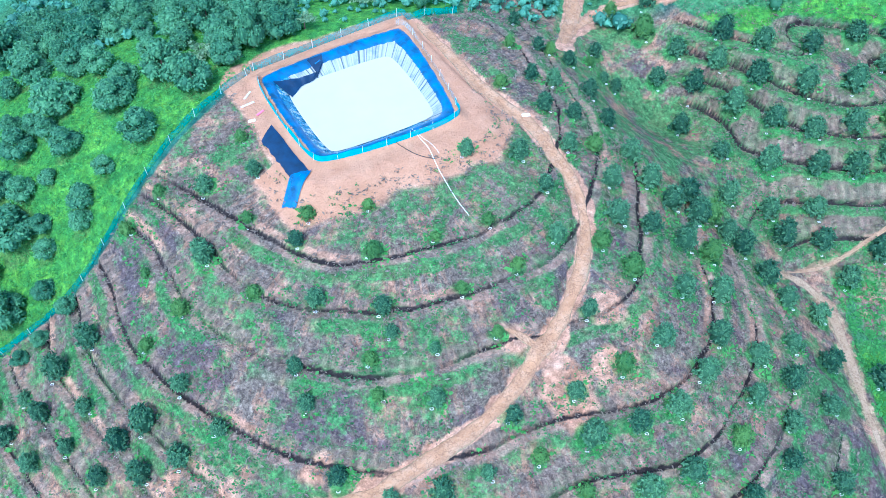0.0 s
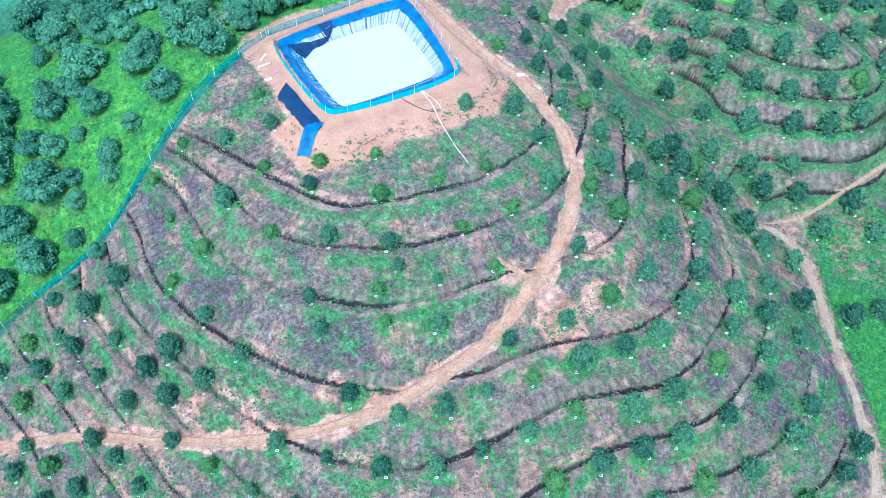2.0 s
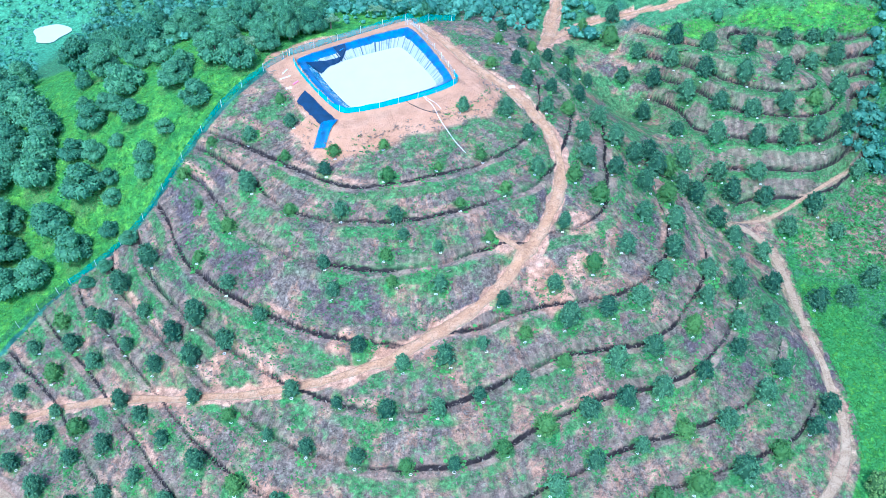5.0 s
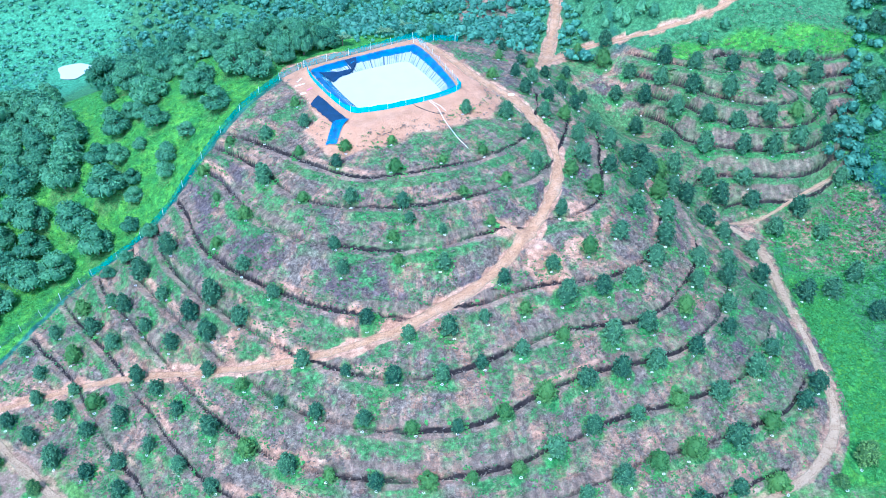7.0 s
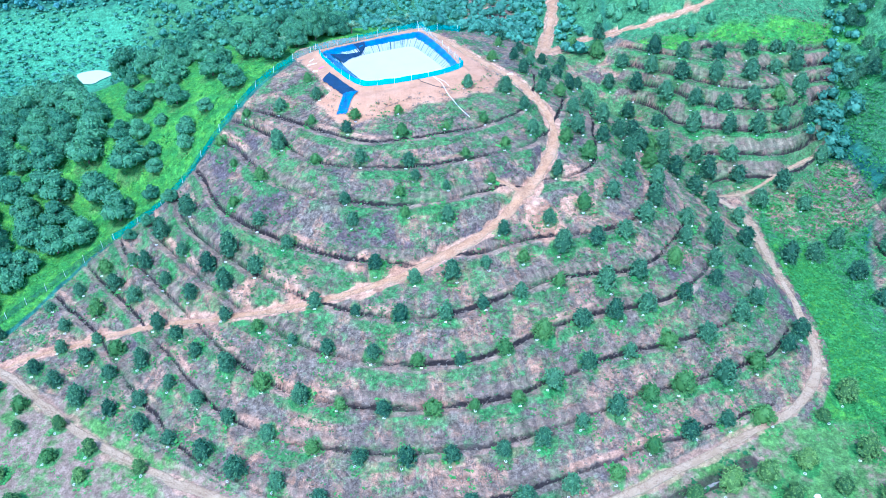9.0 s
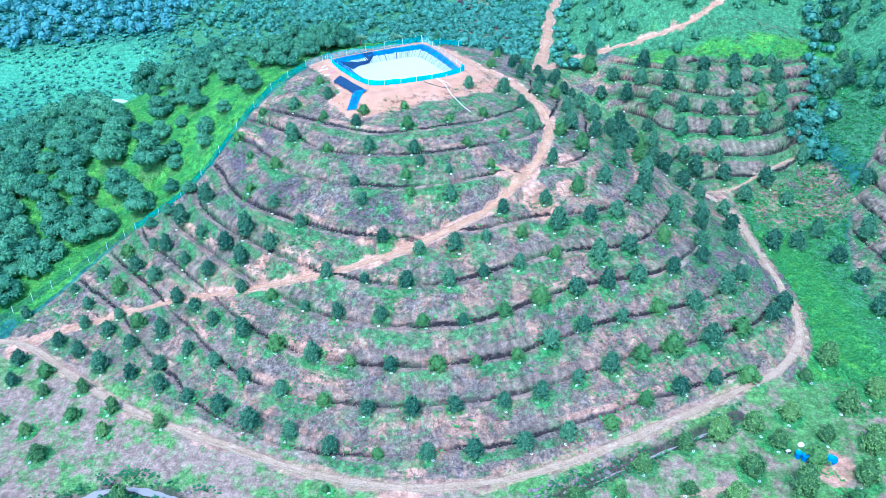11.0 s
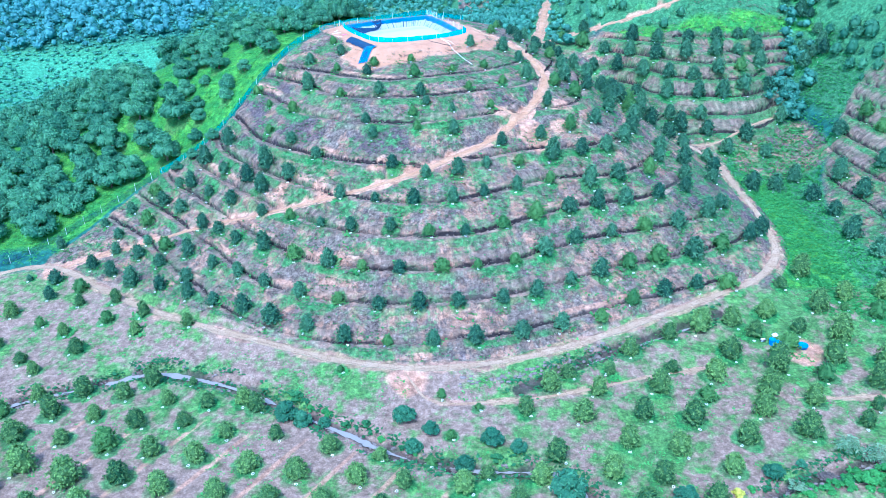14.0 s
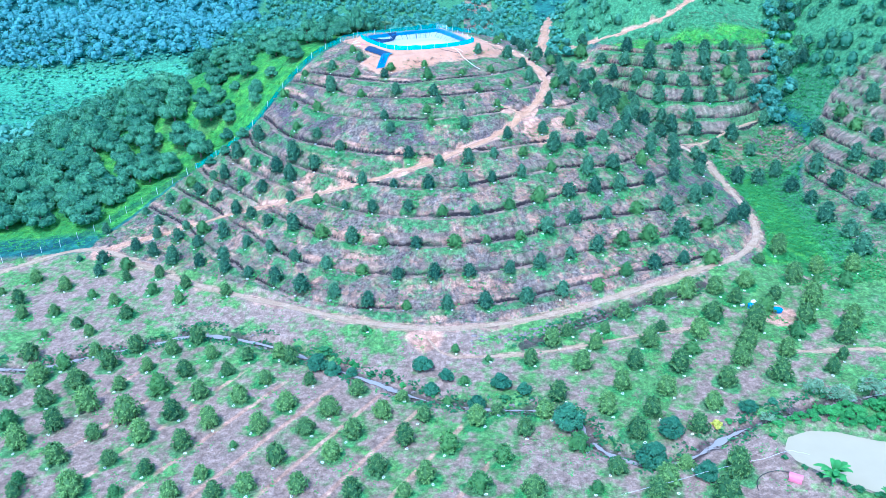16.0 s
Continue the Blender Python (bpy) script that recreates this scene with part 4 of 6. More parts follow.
plant('terraces of the hill', (-26.7, 19.6, 2.2), (-20.8, 16.8, 2.2), (-15.2, 15.2, 1.5), (-4.8, 19.7, 1.6), (1.1, 20.0, 1.5), (8.8, 15.7, 1.6), (13.8, 18.2, 2.5), (22.5, 15.9, 2.3), (27.4, 18.3, 2.3), (32.5, 20.0, 2.8), (37.8, 15.8, 2.0), (-55.6, 23.2, 2.5), (-45.2, 21.3, 2.1), (-41.1, 22.8, 1.7))
plant('terraces of the hill', (-32.2, 23.0, 2.3), (-22.8, 24.9, 1.3), (-17.5, 22.6, 1.8), (-11.0, 20.7, 1.7), (-7.4, 25.9, 2.0), (-0.9, 25.9, 1.8), (7.2, 22.0, 1.9), (12.8, 24.9, 2.4), (19.1, 21.9, 2.2), (25.3, 23.9, 1.8), (38.7, 21.9, 2.9), (44.1, 24.7, 2.4), (-65.0, 30.3, 1.9), (-60.5, 27.3, 2.0))
plant('terraces of the hill', (-56.7, 30.9, 2.1), (-51.5, 26.7, 1.9), (-51.6, 31.1, 2.2), (-46.6, 27.7, 2.1), (-41.8, 31.0, 1.9), (-37.8, 27.1, 1.8), (-34.0, 31.7, 1.8), (-28.5, 28.0, 1.6), (-20.0, 29.6, 1.9), (-13.9, 27.5, 1.4), (-5.6, 31.5, 1.8), (0.0, 32.3, 2.2), (4.3, 28.0, 1.6), (10.0, 30.3, 1.8))
plant('terraces of the hill', (15.9, 33.1, 1.6), (50.1, 28.5, 2.2), (-62.8, 38.1, 1.8), (-62.0, 34.0, 1.7), (-56.0, 34.4, 1.6), (-45.4, 33.5, 2.0), (-40.6, 37.0, 2.1), (-34.8, 36.4, 2.3), (-30.0, 37.5, 2.4), (-11.3, 33.8, 1.9), (4.9, 34.3, 1.5), (7.8, 40.1, 1.7), (10.7, 36.3, 1.6), (16.7, 38.5, 2.6))
plant('terraces of the hill', (-66.8, 42.5, 1.5), (-57.7, 40.0, 2.4), (-55.4, 43.9, 2.2), (-51.1, 40.1, 2.2), (-45.8, 41.1, 1.7), (-43.6, 44.9, 1.9), (-38.1, 40.3, 2.4), (-34.8, 41.7, 2.7), (-30.4, 44.8, 1.9), (-25.2, 39.7, 1.8), (-16.6, 45.0, 1.7), (-15.1, 41.1, 1.7), (-8.0, 45.1, 1.4), (-7.1, 41.5, 1.4))
plant('terraces of the hill', (-0.9, 46.3, 1.0), (-0.7, 41.2, 1.8), (15.0, 43.0, 1.8), (-62.2, 44.8, 1.8), (-58.3, 47.8, 2.2), (-53.4, 48.1, 1.9), (-50.3, 45.4, 2.1), (-48.5, 50.0, 2.6), (-35.5, 50.0, 1.5), (-14.5, 51.7, 1.9), (-6.8, 50.6, 1.8), (-5.7, 47.9, 1.4), (6.2, 48.5, 1.3), (16.9, 51.7, 1.7))
plant('terraces of the hill', (-44.3, 52.8, 2.5), (-31.3, 53.1, 1.9), (-22.0, 53.5, 1.5), (-8.1, 57.2, 1.8), (2.2, 53.0, 1.3), (-37.0, 59.0, 1.1), (-29.0, 59.0, 2.5), (-23.7, 62.8, 1.3), (-17.4, 59.1, 1.7), (-16.2, 62.5, 1.7), (-9.0, 63.5, 1.3), (-0.9, 59.2, 1.1), (5.4, 61.8, 1.4), (-40.8, 65.6, 1.6))
plant('terraces of the hill', (-36.1, 68.6, 1.3), (-29.8, 67.9, 1.9), (-23.5, 69.1, 1.7), (-25.7, 74.1, 1.4), (2.9, 71.5, 1.7), (8.7, 56.3, 1.4), (13.7, 60.6, 1.9), (19.4, 61.1, 2.1), (21.9, 65.4, 2.7), (12.8, 67.7, 1.8), (21.8, 70.8, 2.3), (9.6, 72.1, 2.2), (16.4, 74.8, 1.9), (20.0, 76.1, 2.0))
plant('terraces of the hill', (13.6, 81.4, 2.0), (17.7, 81.2, 2.0), (22.8, 82.6, 2.0), (7.9, 84.8, 1.6), (21.0, 88.7, 2.3), (12.2, 87.7, 1.7), (15.5, 87.5, 1.9), (14.0, 96.4, 1.7), (9.6, 95.0, 1.5), (15.9, 96.7, 1.6), (10.8, 102.6, 1.6), (25.3, 77.0, 2.4), (27.5, 73.2, 2.6), (26.5, 65.3, 2.3))
plant('terraces of the hill', (22.9, 57.8, 2.4), (29.6, 56.9, 2.4), (34.9, 57.8, 2.6), (25.9, 49.7, 2.4), (20.8, 46.0, 2.2), (33.3, 51.3, 2.5), (46.6, 61.6, 2.6), (38.8, 50.5, 2.6), (45.0, 53.9, 2.4), (51.7, 60.8, 2.5), (30.7, 46.3, 2.5), (26.8, 42.2, 2.4), (22.1, 40.0, 2.2), (37.4, 45.1, 2.1))
plant('terraces of the hill', (43.3, 48.4, 2.5), (50.6, 52.9, 2.6), (48.3, 46.2, 2.3), (42.1, 43.0, 2.2), (34.5, 40.1, 2.2), (28.0, 35.7, 2.5), (22.8, 33.5, 2.5), (40.8, 38.2, 2.1), (47.3, 36.6, 2.4), (35.0, 33.6, 2.1), (28.7, 30.7, 2.5), (23.6, 29.2, 2.3), (18.6, 27.6, 2.5), (43.7, 32.3, 2.6))
plant('terraces of the hill', (37.2, 27.8, 2.4), (53.5, 32.4, 2.6), (31.3, 26.4, 2.3))
plant('far terraces', (-69.3, 22.0, 1.7), (-64.5, 23.4, 2.2), (-76.4, 31.8, 1.9), (-75.6, 28.1, 1.1), (-70.4, 27.0, 2.3), (-73.9, 38.1, 1.7), (83.6, 95.8, 2.8), (86.8, 94.5, 2.7), (85.3, 96.1, 2.5), (87.1, 100.5, 2.4))
plant('far terraces', (26.6, 96.1, 1.7), (24.8, 96.9, 1.4), (18.8, 96.0, 1.9), (22.6, 98.8, 1.4), (23.7, 101.5, 1.8), (27.4, 111.9, 1.9), (85.2, 107.3, 2.9), (86.8, 105.6, 2.2), (83.7, 99.1, 2.6), (86.3, 112.1, 2.6), (88.6, 107.8, 2.2), (87.0, 96.9, 2.5))
plant('far terraces', (70.6, 19.1, 3.1), (33.0, 111.9, 2.6), (43.4, 103.2, 2.8))
plant('far terraces', (49.0, 100.7, 2.7), (56.1, 99.6, 2.8), (63.8, 102.4, 2.8), (68.7, 102.0, 2.4), (71.7, 102.3, 2.4), (32.0, 106.6, 3.0), (36.9, 102.8, 2.6), (42.3, 99.4, 2.6), (47.9, 96.0, 3.1), (53.8, 92.5, 2.7), (60.7, 92.1, 3.0), (68.0, 97.8, 2.7), (72.6, 98.9, 2.8), (33.9, 99.7, 2.5))
plant('far terraces', (39.2, 97.6, 2.8), (44.6, 93.3, 3.0), (49.5, 89.0, 2.8), (54.8, 86.7, 2.9), (60.1, 86.4, 2.9), (65.2, 87.0, 2.4), (70.6, 90.6, 2.9), (37.1, 92.3, 2.6), (41.7, 85.6, 2.4), (48.1, 83.0, 3.0), (54.7, 81.6, 2.7), (60.3, 81.6, 2.9), (64.9, 82.3, 3.0), (71.5, 85.5, 2.9))
plant('far terraces', (30.6, 71.3, 2.7), (33.8, 74.1, 3.0), (34.4, 70.7, 3.1), (36.7, 72.1, 3.0), (40.8, 77.0, 2.5), (47.3, 76.2, 2.5), (54.1, 76.3, 2.6), (31.3, 64.6, 2.6), (35.1, 64.1, 2.7), (39.2, 70.0, 2.6), (41.3, 68.6, 2.8), (54.9, 72.1, 2.8))
plant('far terraces', (49.0, 72.3, 3.0), (44.4, 64.8, 2.9))
plant('flat orchard', (28.7, -39.3, 3.5), (-57.6, -33.8, 1.8), (-57.0, -36.1, 2.0), (-50.0, -35.8, 3.4), (-44.5, -36.4, 1.6), (-37.6, -36.9, 2.4), (-34.7, -33.3, 1.9), (-32.3, -36.8, 2.2), (-28.6, -35.8, 2.7), (-22.2, -36.1, 2.6), (-15.4, -37.4, 2.5), (-12.6, -33.1, 2.7), (-9.1, -37.4, 2.0), (-6.5, -34.8, 2.5))
plant('flat orchard', (0.0, -36.4, 2.8), (6.5, -37.8, 3.0), (14.0, -37.4, 1.6), (17.0, -34.2, 2.4), (20.9, -38.8, 2.7), (22.5, -36.8, 3.3), (31.4, -35.0, 3.4), (-54.6, -29.8, 3.0), (-47.5, -30.2, 2.2), (-42.1, -32.3, 2.0), (-38.9, -27.5, 2.7), (-32.0, -27.7, 1.0), (-25.8, -30.7, 2.8), (-18.8, -30.2, 2.8))
plant('flat orchard', (-9.5, -27.6, 2.7), (-3.7, -29.2, 2.8), (3.1, -31.4, 2.5), (12.9, -29.5, 2.8), (20.8, -27.5, 3.0), (25.6, -33.3, 2.1), (-64.6, -22.2, 2.9), (-61.3, -26.6, 3.1), (-57.9, -22.8, 2.9), (-51.6, -24.9, 2.4), (-48.6, -20.9, 3.9), (-44.9, -25.6, 2.9), (-42.2, -20.9, 2.8), (-36.4, -23.0, 2.8))
plant('flat orchard', (-29.5, -23.9, 2.7), (-22.9, -25.0, 2.6), (-20.4, -20.8, 3.0), (-16.5, -26.0, 2.9), (-12.9, -21.8, 2.7), (-7.1, -23.0, 2.3), (0.1, -23.8, 2.7), (6.4, -26.3, 2.4), (9.4, -22.4, 3.0), (18.0, -22.0, 2.8), (23.8, -23.1, 2.8), (29.1, -26.5, 2.8), (32.4, -21.7, 2.5), (-61.9, -17.0, 2.9))
plant('flat orchard', (-55.1, -18.7, 3.5), (-39.6, -16.2, 2.6), (-33.6, -17.5, 2.7), (-26.6, -19.2, 2.9), (-16.9, -16.2, 2.5), (-10.3, -17.6, 2.0), (-3.9, -19.2, 1.6), (-1.4, -14.6, 1.4), (3.1, -21.1, 2.1), (11.6, -18.7, 2.9), (21.0, -16.7, 2.8), (26.9, -18.2, 3.0), (35.9, -16.5, 3.0), (43.7, -15.6, 3.3))
plant('flat orchard', (-68.9, -14.1, 2.9), (-65.7, -11.0, 3.5), (-59.0, -12.7, 3.2), (-52.3, -13.6, 2.2), (-49.8, -8.9, 2.0), (-46.0, -14.8, 3.1), (-43.5, -10.6, 2.6), (-36.9, -10.8, 2.1), (-30.8, -13.2, 2.2), (-24.1, -13.8, 1.9), (2.3, -9.4, 1.1), (8.5, -10.2, 2.3), (15.9, -11.7, 2.9), (23.9, -11.5, 2.7))
plant('flat orchard', (30.1, -12.8, 3.2), (33.1, -8.3, 2.5), (39.7, -11.3, 3.2), (46.9, -9.6, 2.6), (51.7, -14.3, 2.2), (54.4, -11.3, 1.8), (-69.8, -4.8, 3.1), (-63.2, -7.7, 2.6), (-59.7, -4.1, 2.3), (-56.1, -8.0, 3.0), (-53.3, -3.8, 2.8), (-47.2, -4.7, 2.5), (-40.5, -6.4, 2.1), (-34.6, -7.3, 2.2))
plant('flat orchard', (-29.9, -6.7, 2.5), (-27.8, -8.1, 2.5), (-2.7, -6.9, 1.3), (12.3, -5.7, 2.8), (15.1, -2.9, 2.5), (18.8, -6.8, 2.5), (21.0, -2.6, 1.7), (27.1, -6.1, 3.0), (35.4, -4.0, 3.3), (41.8, -7.1, 3.5), (50.3, -4.7, 2.7), (56.7, -6.5, 3.1), (-70.5, 1.5, 1.5), (-63.0, 1.7, 1.9))
plant('flat orchard', (-44.0, -1.9, 2.8), (-38.1, -2.5, 1.3), (-17.1, -1.6, 1.1), (24.6, 1.5, 2.7), (29.9, -2.2, 2.0), (38.8, 0.7, 3.2), (44.4, -2.4, 3.7), (47.8, 2.2, 3.0), (53.0, -0.9, 3.3), (59.6, -2.7, 3.4), (-77.4, 8.1, 2.3), (-66.2, 4.4, 2.0), (-58.4, 6.3, 2.5), (31.0, 4.8, 2.4))
plant('flat orchard', (35.9, 6.4, 3.3), (41.2, 8.0, 3.1), (43.8, 5.1, 2.6), (50.6, 6.1, 2.5), (56.1, 4.2, 3.5), (63.5, 9.1, 2.7), (-80.2, 13.0, 2.7), (-72.0, 8.8, 2.1), (-67.4, 13.9, 1.7), (-62.4, 11.0, 1.8), (-56.3, 13.6, 2.2), (-50.5, 10.0, 2.0), (-50.4, 14.2, 2.2), (-42.3, 10.4, 2.0))
plant('flat orchard', (47.0, 10.1, 3.0), (55.8, 11.7, 3.2), (59.7, 11.3, 1.4), (60.7, 14.4, 3.0), (66.8, 14.0, 2.9), (-85.2, 16.7, 1.4), (-73.9, 17.7, 2.5), (-63.0, 19.2, 1.8), (-56.7, 18.9, 2.0), (43.4, 17.0, 3.1), (52.0, 17.6, 2.1), (56.5, 21.2, 3.3), (-80.8, 21.1, 2.5))
plant('far terraces', (72.7, 78.2, 2.5), (62.9, 70.8, 2.9), (58.0, 67.1, 2.7), (66.3, 67.0, 2.5), (58.6, 52.2, 2.9), (64.1, 54.0, 2.8), (69.0, 57.4, 2.6), (80.2, 65.2, 3.0), (84.9, 65.9, 2.8), (85.7, 59.6, 2.6), (86.8, 52.2, 2.5), (90.4, 64.4, 2.9), (81.8, 49.7, 2.7), (82.8, 41.9, 2.5), (76.2, 43.8, 2.9), (75.3, 52.0, 2.8), (77.5, 35.3, 2.6), (69.7, 32.5, 3.0), (71.4, 25.8, 2.8), (78.0, 28.7, 2.6), (70.2, 40.8, 2.5), (69.1, 48.1, 2.9))
broad((-23.4, -9.8, 3.5), (-21.2, -10.8, 2.8), (-18.3, -10.9, 1.8), (-7.5, -11.4, 3.2), (-6.3, -16.7, 2.4), (-4.0, -13.8, 2.4), (0.2, -19.5, 2.8), (3.9, -15.9, 3.1), (7.0, -17.4, 2.2), (12.0, -25.1, 4.4), (21.8, -31.7, 4.2), (25.3, -27.0, 3.5), (27.5, -35.6, 3.1), (36.8, -22.7, 2.5), (40.6, -21.4, 1.4))


def old(*spots):
    for x, y, wide in spots:
        stand(OLD[int(rng.integers(4))], x, y, wide * 1.05, rng.uniform(0.9, 1.1), 0.1, group="mature trees beyond the fence")
        SHADY.append((x, y, wide))
        TAKEN.append((x, y))


TAKEN = []
old((-48.2, 71.1, 4.1), (-45.0, 74.0, 3.1), (-54.0, 75.3, 2.8), (-59.7, 81.1, 5.4), (-51.7, 78.8, 4.9), (-40.2, 77.5, 5.1), (-45.5, 83.8, 5.7), (-55.0, 86.4, 7.3), (-63.9, 99.4, 5.5), (-65.2, 93.3, 3.8), (-69.5, 83.1, 5.9), (-58.9, 69.6, 7.6), (-68.7, 73.3, 7.1), (-77.5, 74.9, 6.5), (-73.4, 67.6, 6.3), (-64.6, 65.9, 6.2), (-59.3, 59.9, 6.0), (-79.1, 65.3, 5.6), (-72.5, 63.1, 6.2), (-66.0, 57.2, 6.0))
old((-75.7, 59.3, 6.1), (-53.4, 61.7, 3.3), (-53.8, 66.8, 3.4), (-38.3, 87.2, 6.4), (-33.4, 84.0, 5.6), (-29.7, 88.2, 4.3), (-44.4, 87.3, 4.3), (-41.8, 93.0, 3.7), (-52.5, 95.0, 4.5), (-84.6, 85.4, 6.1), (-76.1, 83.2, 5.2), (-83.9, 77.0, 5.1), (-49.0, 58.3, 2.9), (-52.6, 55.2, 2.6), (-55.4, 53.3, 2.6))
old((-57.7, 83.9, 3.6), (-62.7, 85.7, 3.4), (-61.4, 94.6, 5.5), (-54.0, 93.5, 5.0), (-49.3, 91.9, 4.4), (-55.5, 82.5, 3.4), (-58.2, 74.5, 4.2), (-48.2, 68.5, 3.6), (-54.5, 69.8, 3.2), (-44.2, 85.6, 3.8), (-39.2, 90.4, 4.6), (-62.2, 75.9, 5.0))


def off_glade(x, y):
    """False on the grassy glade that leads down to the far pond."""
    return along(((-108, 168), (-71, 92)), x, y)[0] > 4.5


def scattered(x0, x1, y0, y1, gap, keep, seed):
    """Places on a shaken grid, kept where keep(x, y) says so."""
    g = np.random.default_rng(seed)
    X, Y = np.meshgrid(np.arange(x0, x1, gap), np.arange(y0, y1, gap * 0.87))
    X[1::2] += gap / 2
    x, y = X.ravel() + g.uniform(-0.36, 0.36, X.size) * gap, Y.ravel() + g.uniform(-0.36, 0.36, X.size) * gap
    k = keep(x, y) & off_glade(x, y)
    return x[k], y[k]


def west_wood(x, y):
    near = np.array([np.min(np.hypot(np.array(TAKEN)[:, 0] - a, np.array(TAKEN)[:, 1] - b)) for a, b in zip(x, y)])
    return (near > 4.2) & (x < fence_x(y) - 6) & (x < -56 - 10 * step(62, 72, y)) & (y > 36 + 0.02 * x) & (y > 40 + 0.5 * (x + 80).clip(-60, 0) * -0.2)


for x, y in zip(*scattered(-118, -54, 36, 120, 4.9, west_wood, 3)):
    wide = rng.uniform(5.2, 7.4)
    stand(OLD[int(rng.integers(4))], x, y, wide, rng.uniform(0.9, 1.15), 0.1, group="mature trees beyond the fence")

def ridge_wood(x, y):
    near = np.array([np.min(np.hypot(np.array(TAKEN)[:, 0] - a, np.array(TAKEN)[:, 1] - b)) for a, b in zip(x, y)])
    return (near > 3.6) & (y > np.interp(x, (-66, -50, -38, -22, -10), (90, 96, 92, 93, 101))) & (x < fence_x(y) - 6)


for x, y in zip(*scattered(-66, -20, 90, 112, 4.6, ridge_wood, 8)):
    stand(OLD[int(rng.integers(4))], x, y, rng.uniform(3.6, 6.4), rng.uniform(0.9, 1.2), 0.1, group="mature trees beyond the fence")
for x, y, wide, tall in ((-26.4, 91.2, 4.2, 1.9), (-23.2, 94.0, 5.0, 1.1), (-3.4, 103.6, 2.2, 1.7), (-29.6, 90.2, 4.4, 1.2)):
    stand(OLD[1], x, y, wide, tall, 0.1, group="mature trees beyond the fence")

# woods too thick to count: leafy crowns joined into one mesh
def wood_mass(name, label, xs, ys, size, mat, seed, leaves=46, tall=0.85, variants=6, crowns=None):
    g = np.random.default_rng(seed)
    kinds = list(crowns or ())
    variants = len(kinds) or variants
    for i in range(variants - len(kinds)):
        v, f = lump(g, np.array([0.29, 0.29, 0.32 * tall]) * g.uniform(0.9, 1.1, 3), 5, 7, 0.12)
        v[:, 2] += 0.42 * tall
        d = g.normal(size=(leaves, 3))
        d /= np.linalg.norm(d, axis=1, keepdims=True)
        d[:, 2] = np.abs(d[:, 2]) - 0.2
        lob = 1 + 0.22 * np.sin(3 * np.arctan2(d[:, 1], d[:, 0]) + i) + 0.15 * np.sin(5 * d[:, 2] * 3 + i)
        c = d * np.array([0.40, 0.40, 0.46 * tall]) * lob[:, None] * g.uniform(0.7, 1.1, (leaves, 1)) + np.array([0, 0, 0.42 * tall])
        kinds.append(joined((v, f), leaf_quads(c, d + g.normal(size=(leaves, 3)) * 0.7, 0.85 / leaves ** 0.36, 0.65, g, d + np.array([0, 0, 0.3]))))
    zs = land(xs, ys)
    pick = g.integers(0, variants, len(xs))
    turn = g.uniform(0, 2 * math.pi, len(xs))
    sz = size * g.uniform(0.45, 1.3, len(xs))
    vs, fs, k = [], [], 0
    for i, (v, f) in enumerate(kinds):
        m = pick == i
        if not m.any():
            continue
        c, s = np.cos(turn[m])[:, None], np.sin(turn[m])[:, None]
        V = np.stack([v[:, 0] * c - v[:, 1] * s, v[:, 0] * s + v[:, 1] * c, np.broadcast_to(v[:, 2], (m.sum(), len(v)))], -1) * sz[m][:, None, None]
        V += np.stack([xs[m], ys[m], zs[m] + 0.05 * sz[m]], -1)[:, None, :]
        n = m.sum()
        F = f[None] + (np.arange(n) * len(v))[:, None, None] + k
        vs.append(V.reshape(-1, 3))
        fs.append(F.reshape(-1, 4))
        k += n * len(v)
    ob = mesh_object(name, np.concatenate(vs), np.concatenate(fs), mat, flat=True)
    return tagged(ob, label, "trees", kind="stuff")


def back_scrub(x, y):
    free = (along(ROAD_FAR, x, y)[0] > 2.2) & (along(ROAD_HILL, x, y)[0] > 2.0)
    return free & (y > 104 + 0.10 * np.abs(x + 12)) & (x < 30) & (x > -100 + 0.25 * (y - 104).clip(0, 20)) & (ripple(x, y, 8, 4) + 0.5 * ripple(x, y, 3, 2) > -0.2)


wood_mass("low_scrub", "low light green scrub on the spur behind the hill", *scattered(-102, 30, 98, 212, 2.5, lambda x, y: (x < fence_x(np.clip(y, 30, 103)) - 4 + 40 * step(103, 106, y)) & (along(ROAD_FAR, x, y)[0] > 1.8) & (along(ROAD_HILL, x, y)[0] > 1.8) & (x > -100 + 0.25 * (y - 104).clip(0, 12)) & (ripple(x, y, 5, 14) + 0.4 * ripple(x, y, 2, 3) > -0.35), 31), 2.3, LEAF_SHRUB, 41, 26, 0.7)
wood_mass("far_scrub", "light green scrub on the far end of the spur", *scattered(-96, 56, 212, 330, 4.2, lambda x, y: ripple(x, y, 7, 14) + 0.4 * ripple(x, y, 3, 3) > -0.2, 33), 3.4, LEAF_SHRUB, 43, 22, 0.7)
wood_mass("scrub_wood", "thick scrub and small trees behind the hill", *scattered(-100, 50, 102, 330, 3.6, back_scrub, 11), 3.4, LEAF_WOOD, 21, 60)
gully_line = ((74, 80), (80, 92), (84, 104), (87, 120), (90, 150))
wood_mass("gully_wood", "dense dark wood in the gully between the hills", *scattered(70, 100, 80, 150, 2.4, lambda x, y: along(gully_line, x, y)[0] < 3.6, 12), 3.4, LEAF_WOOD, 22, 70)


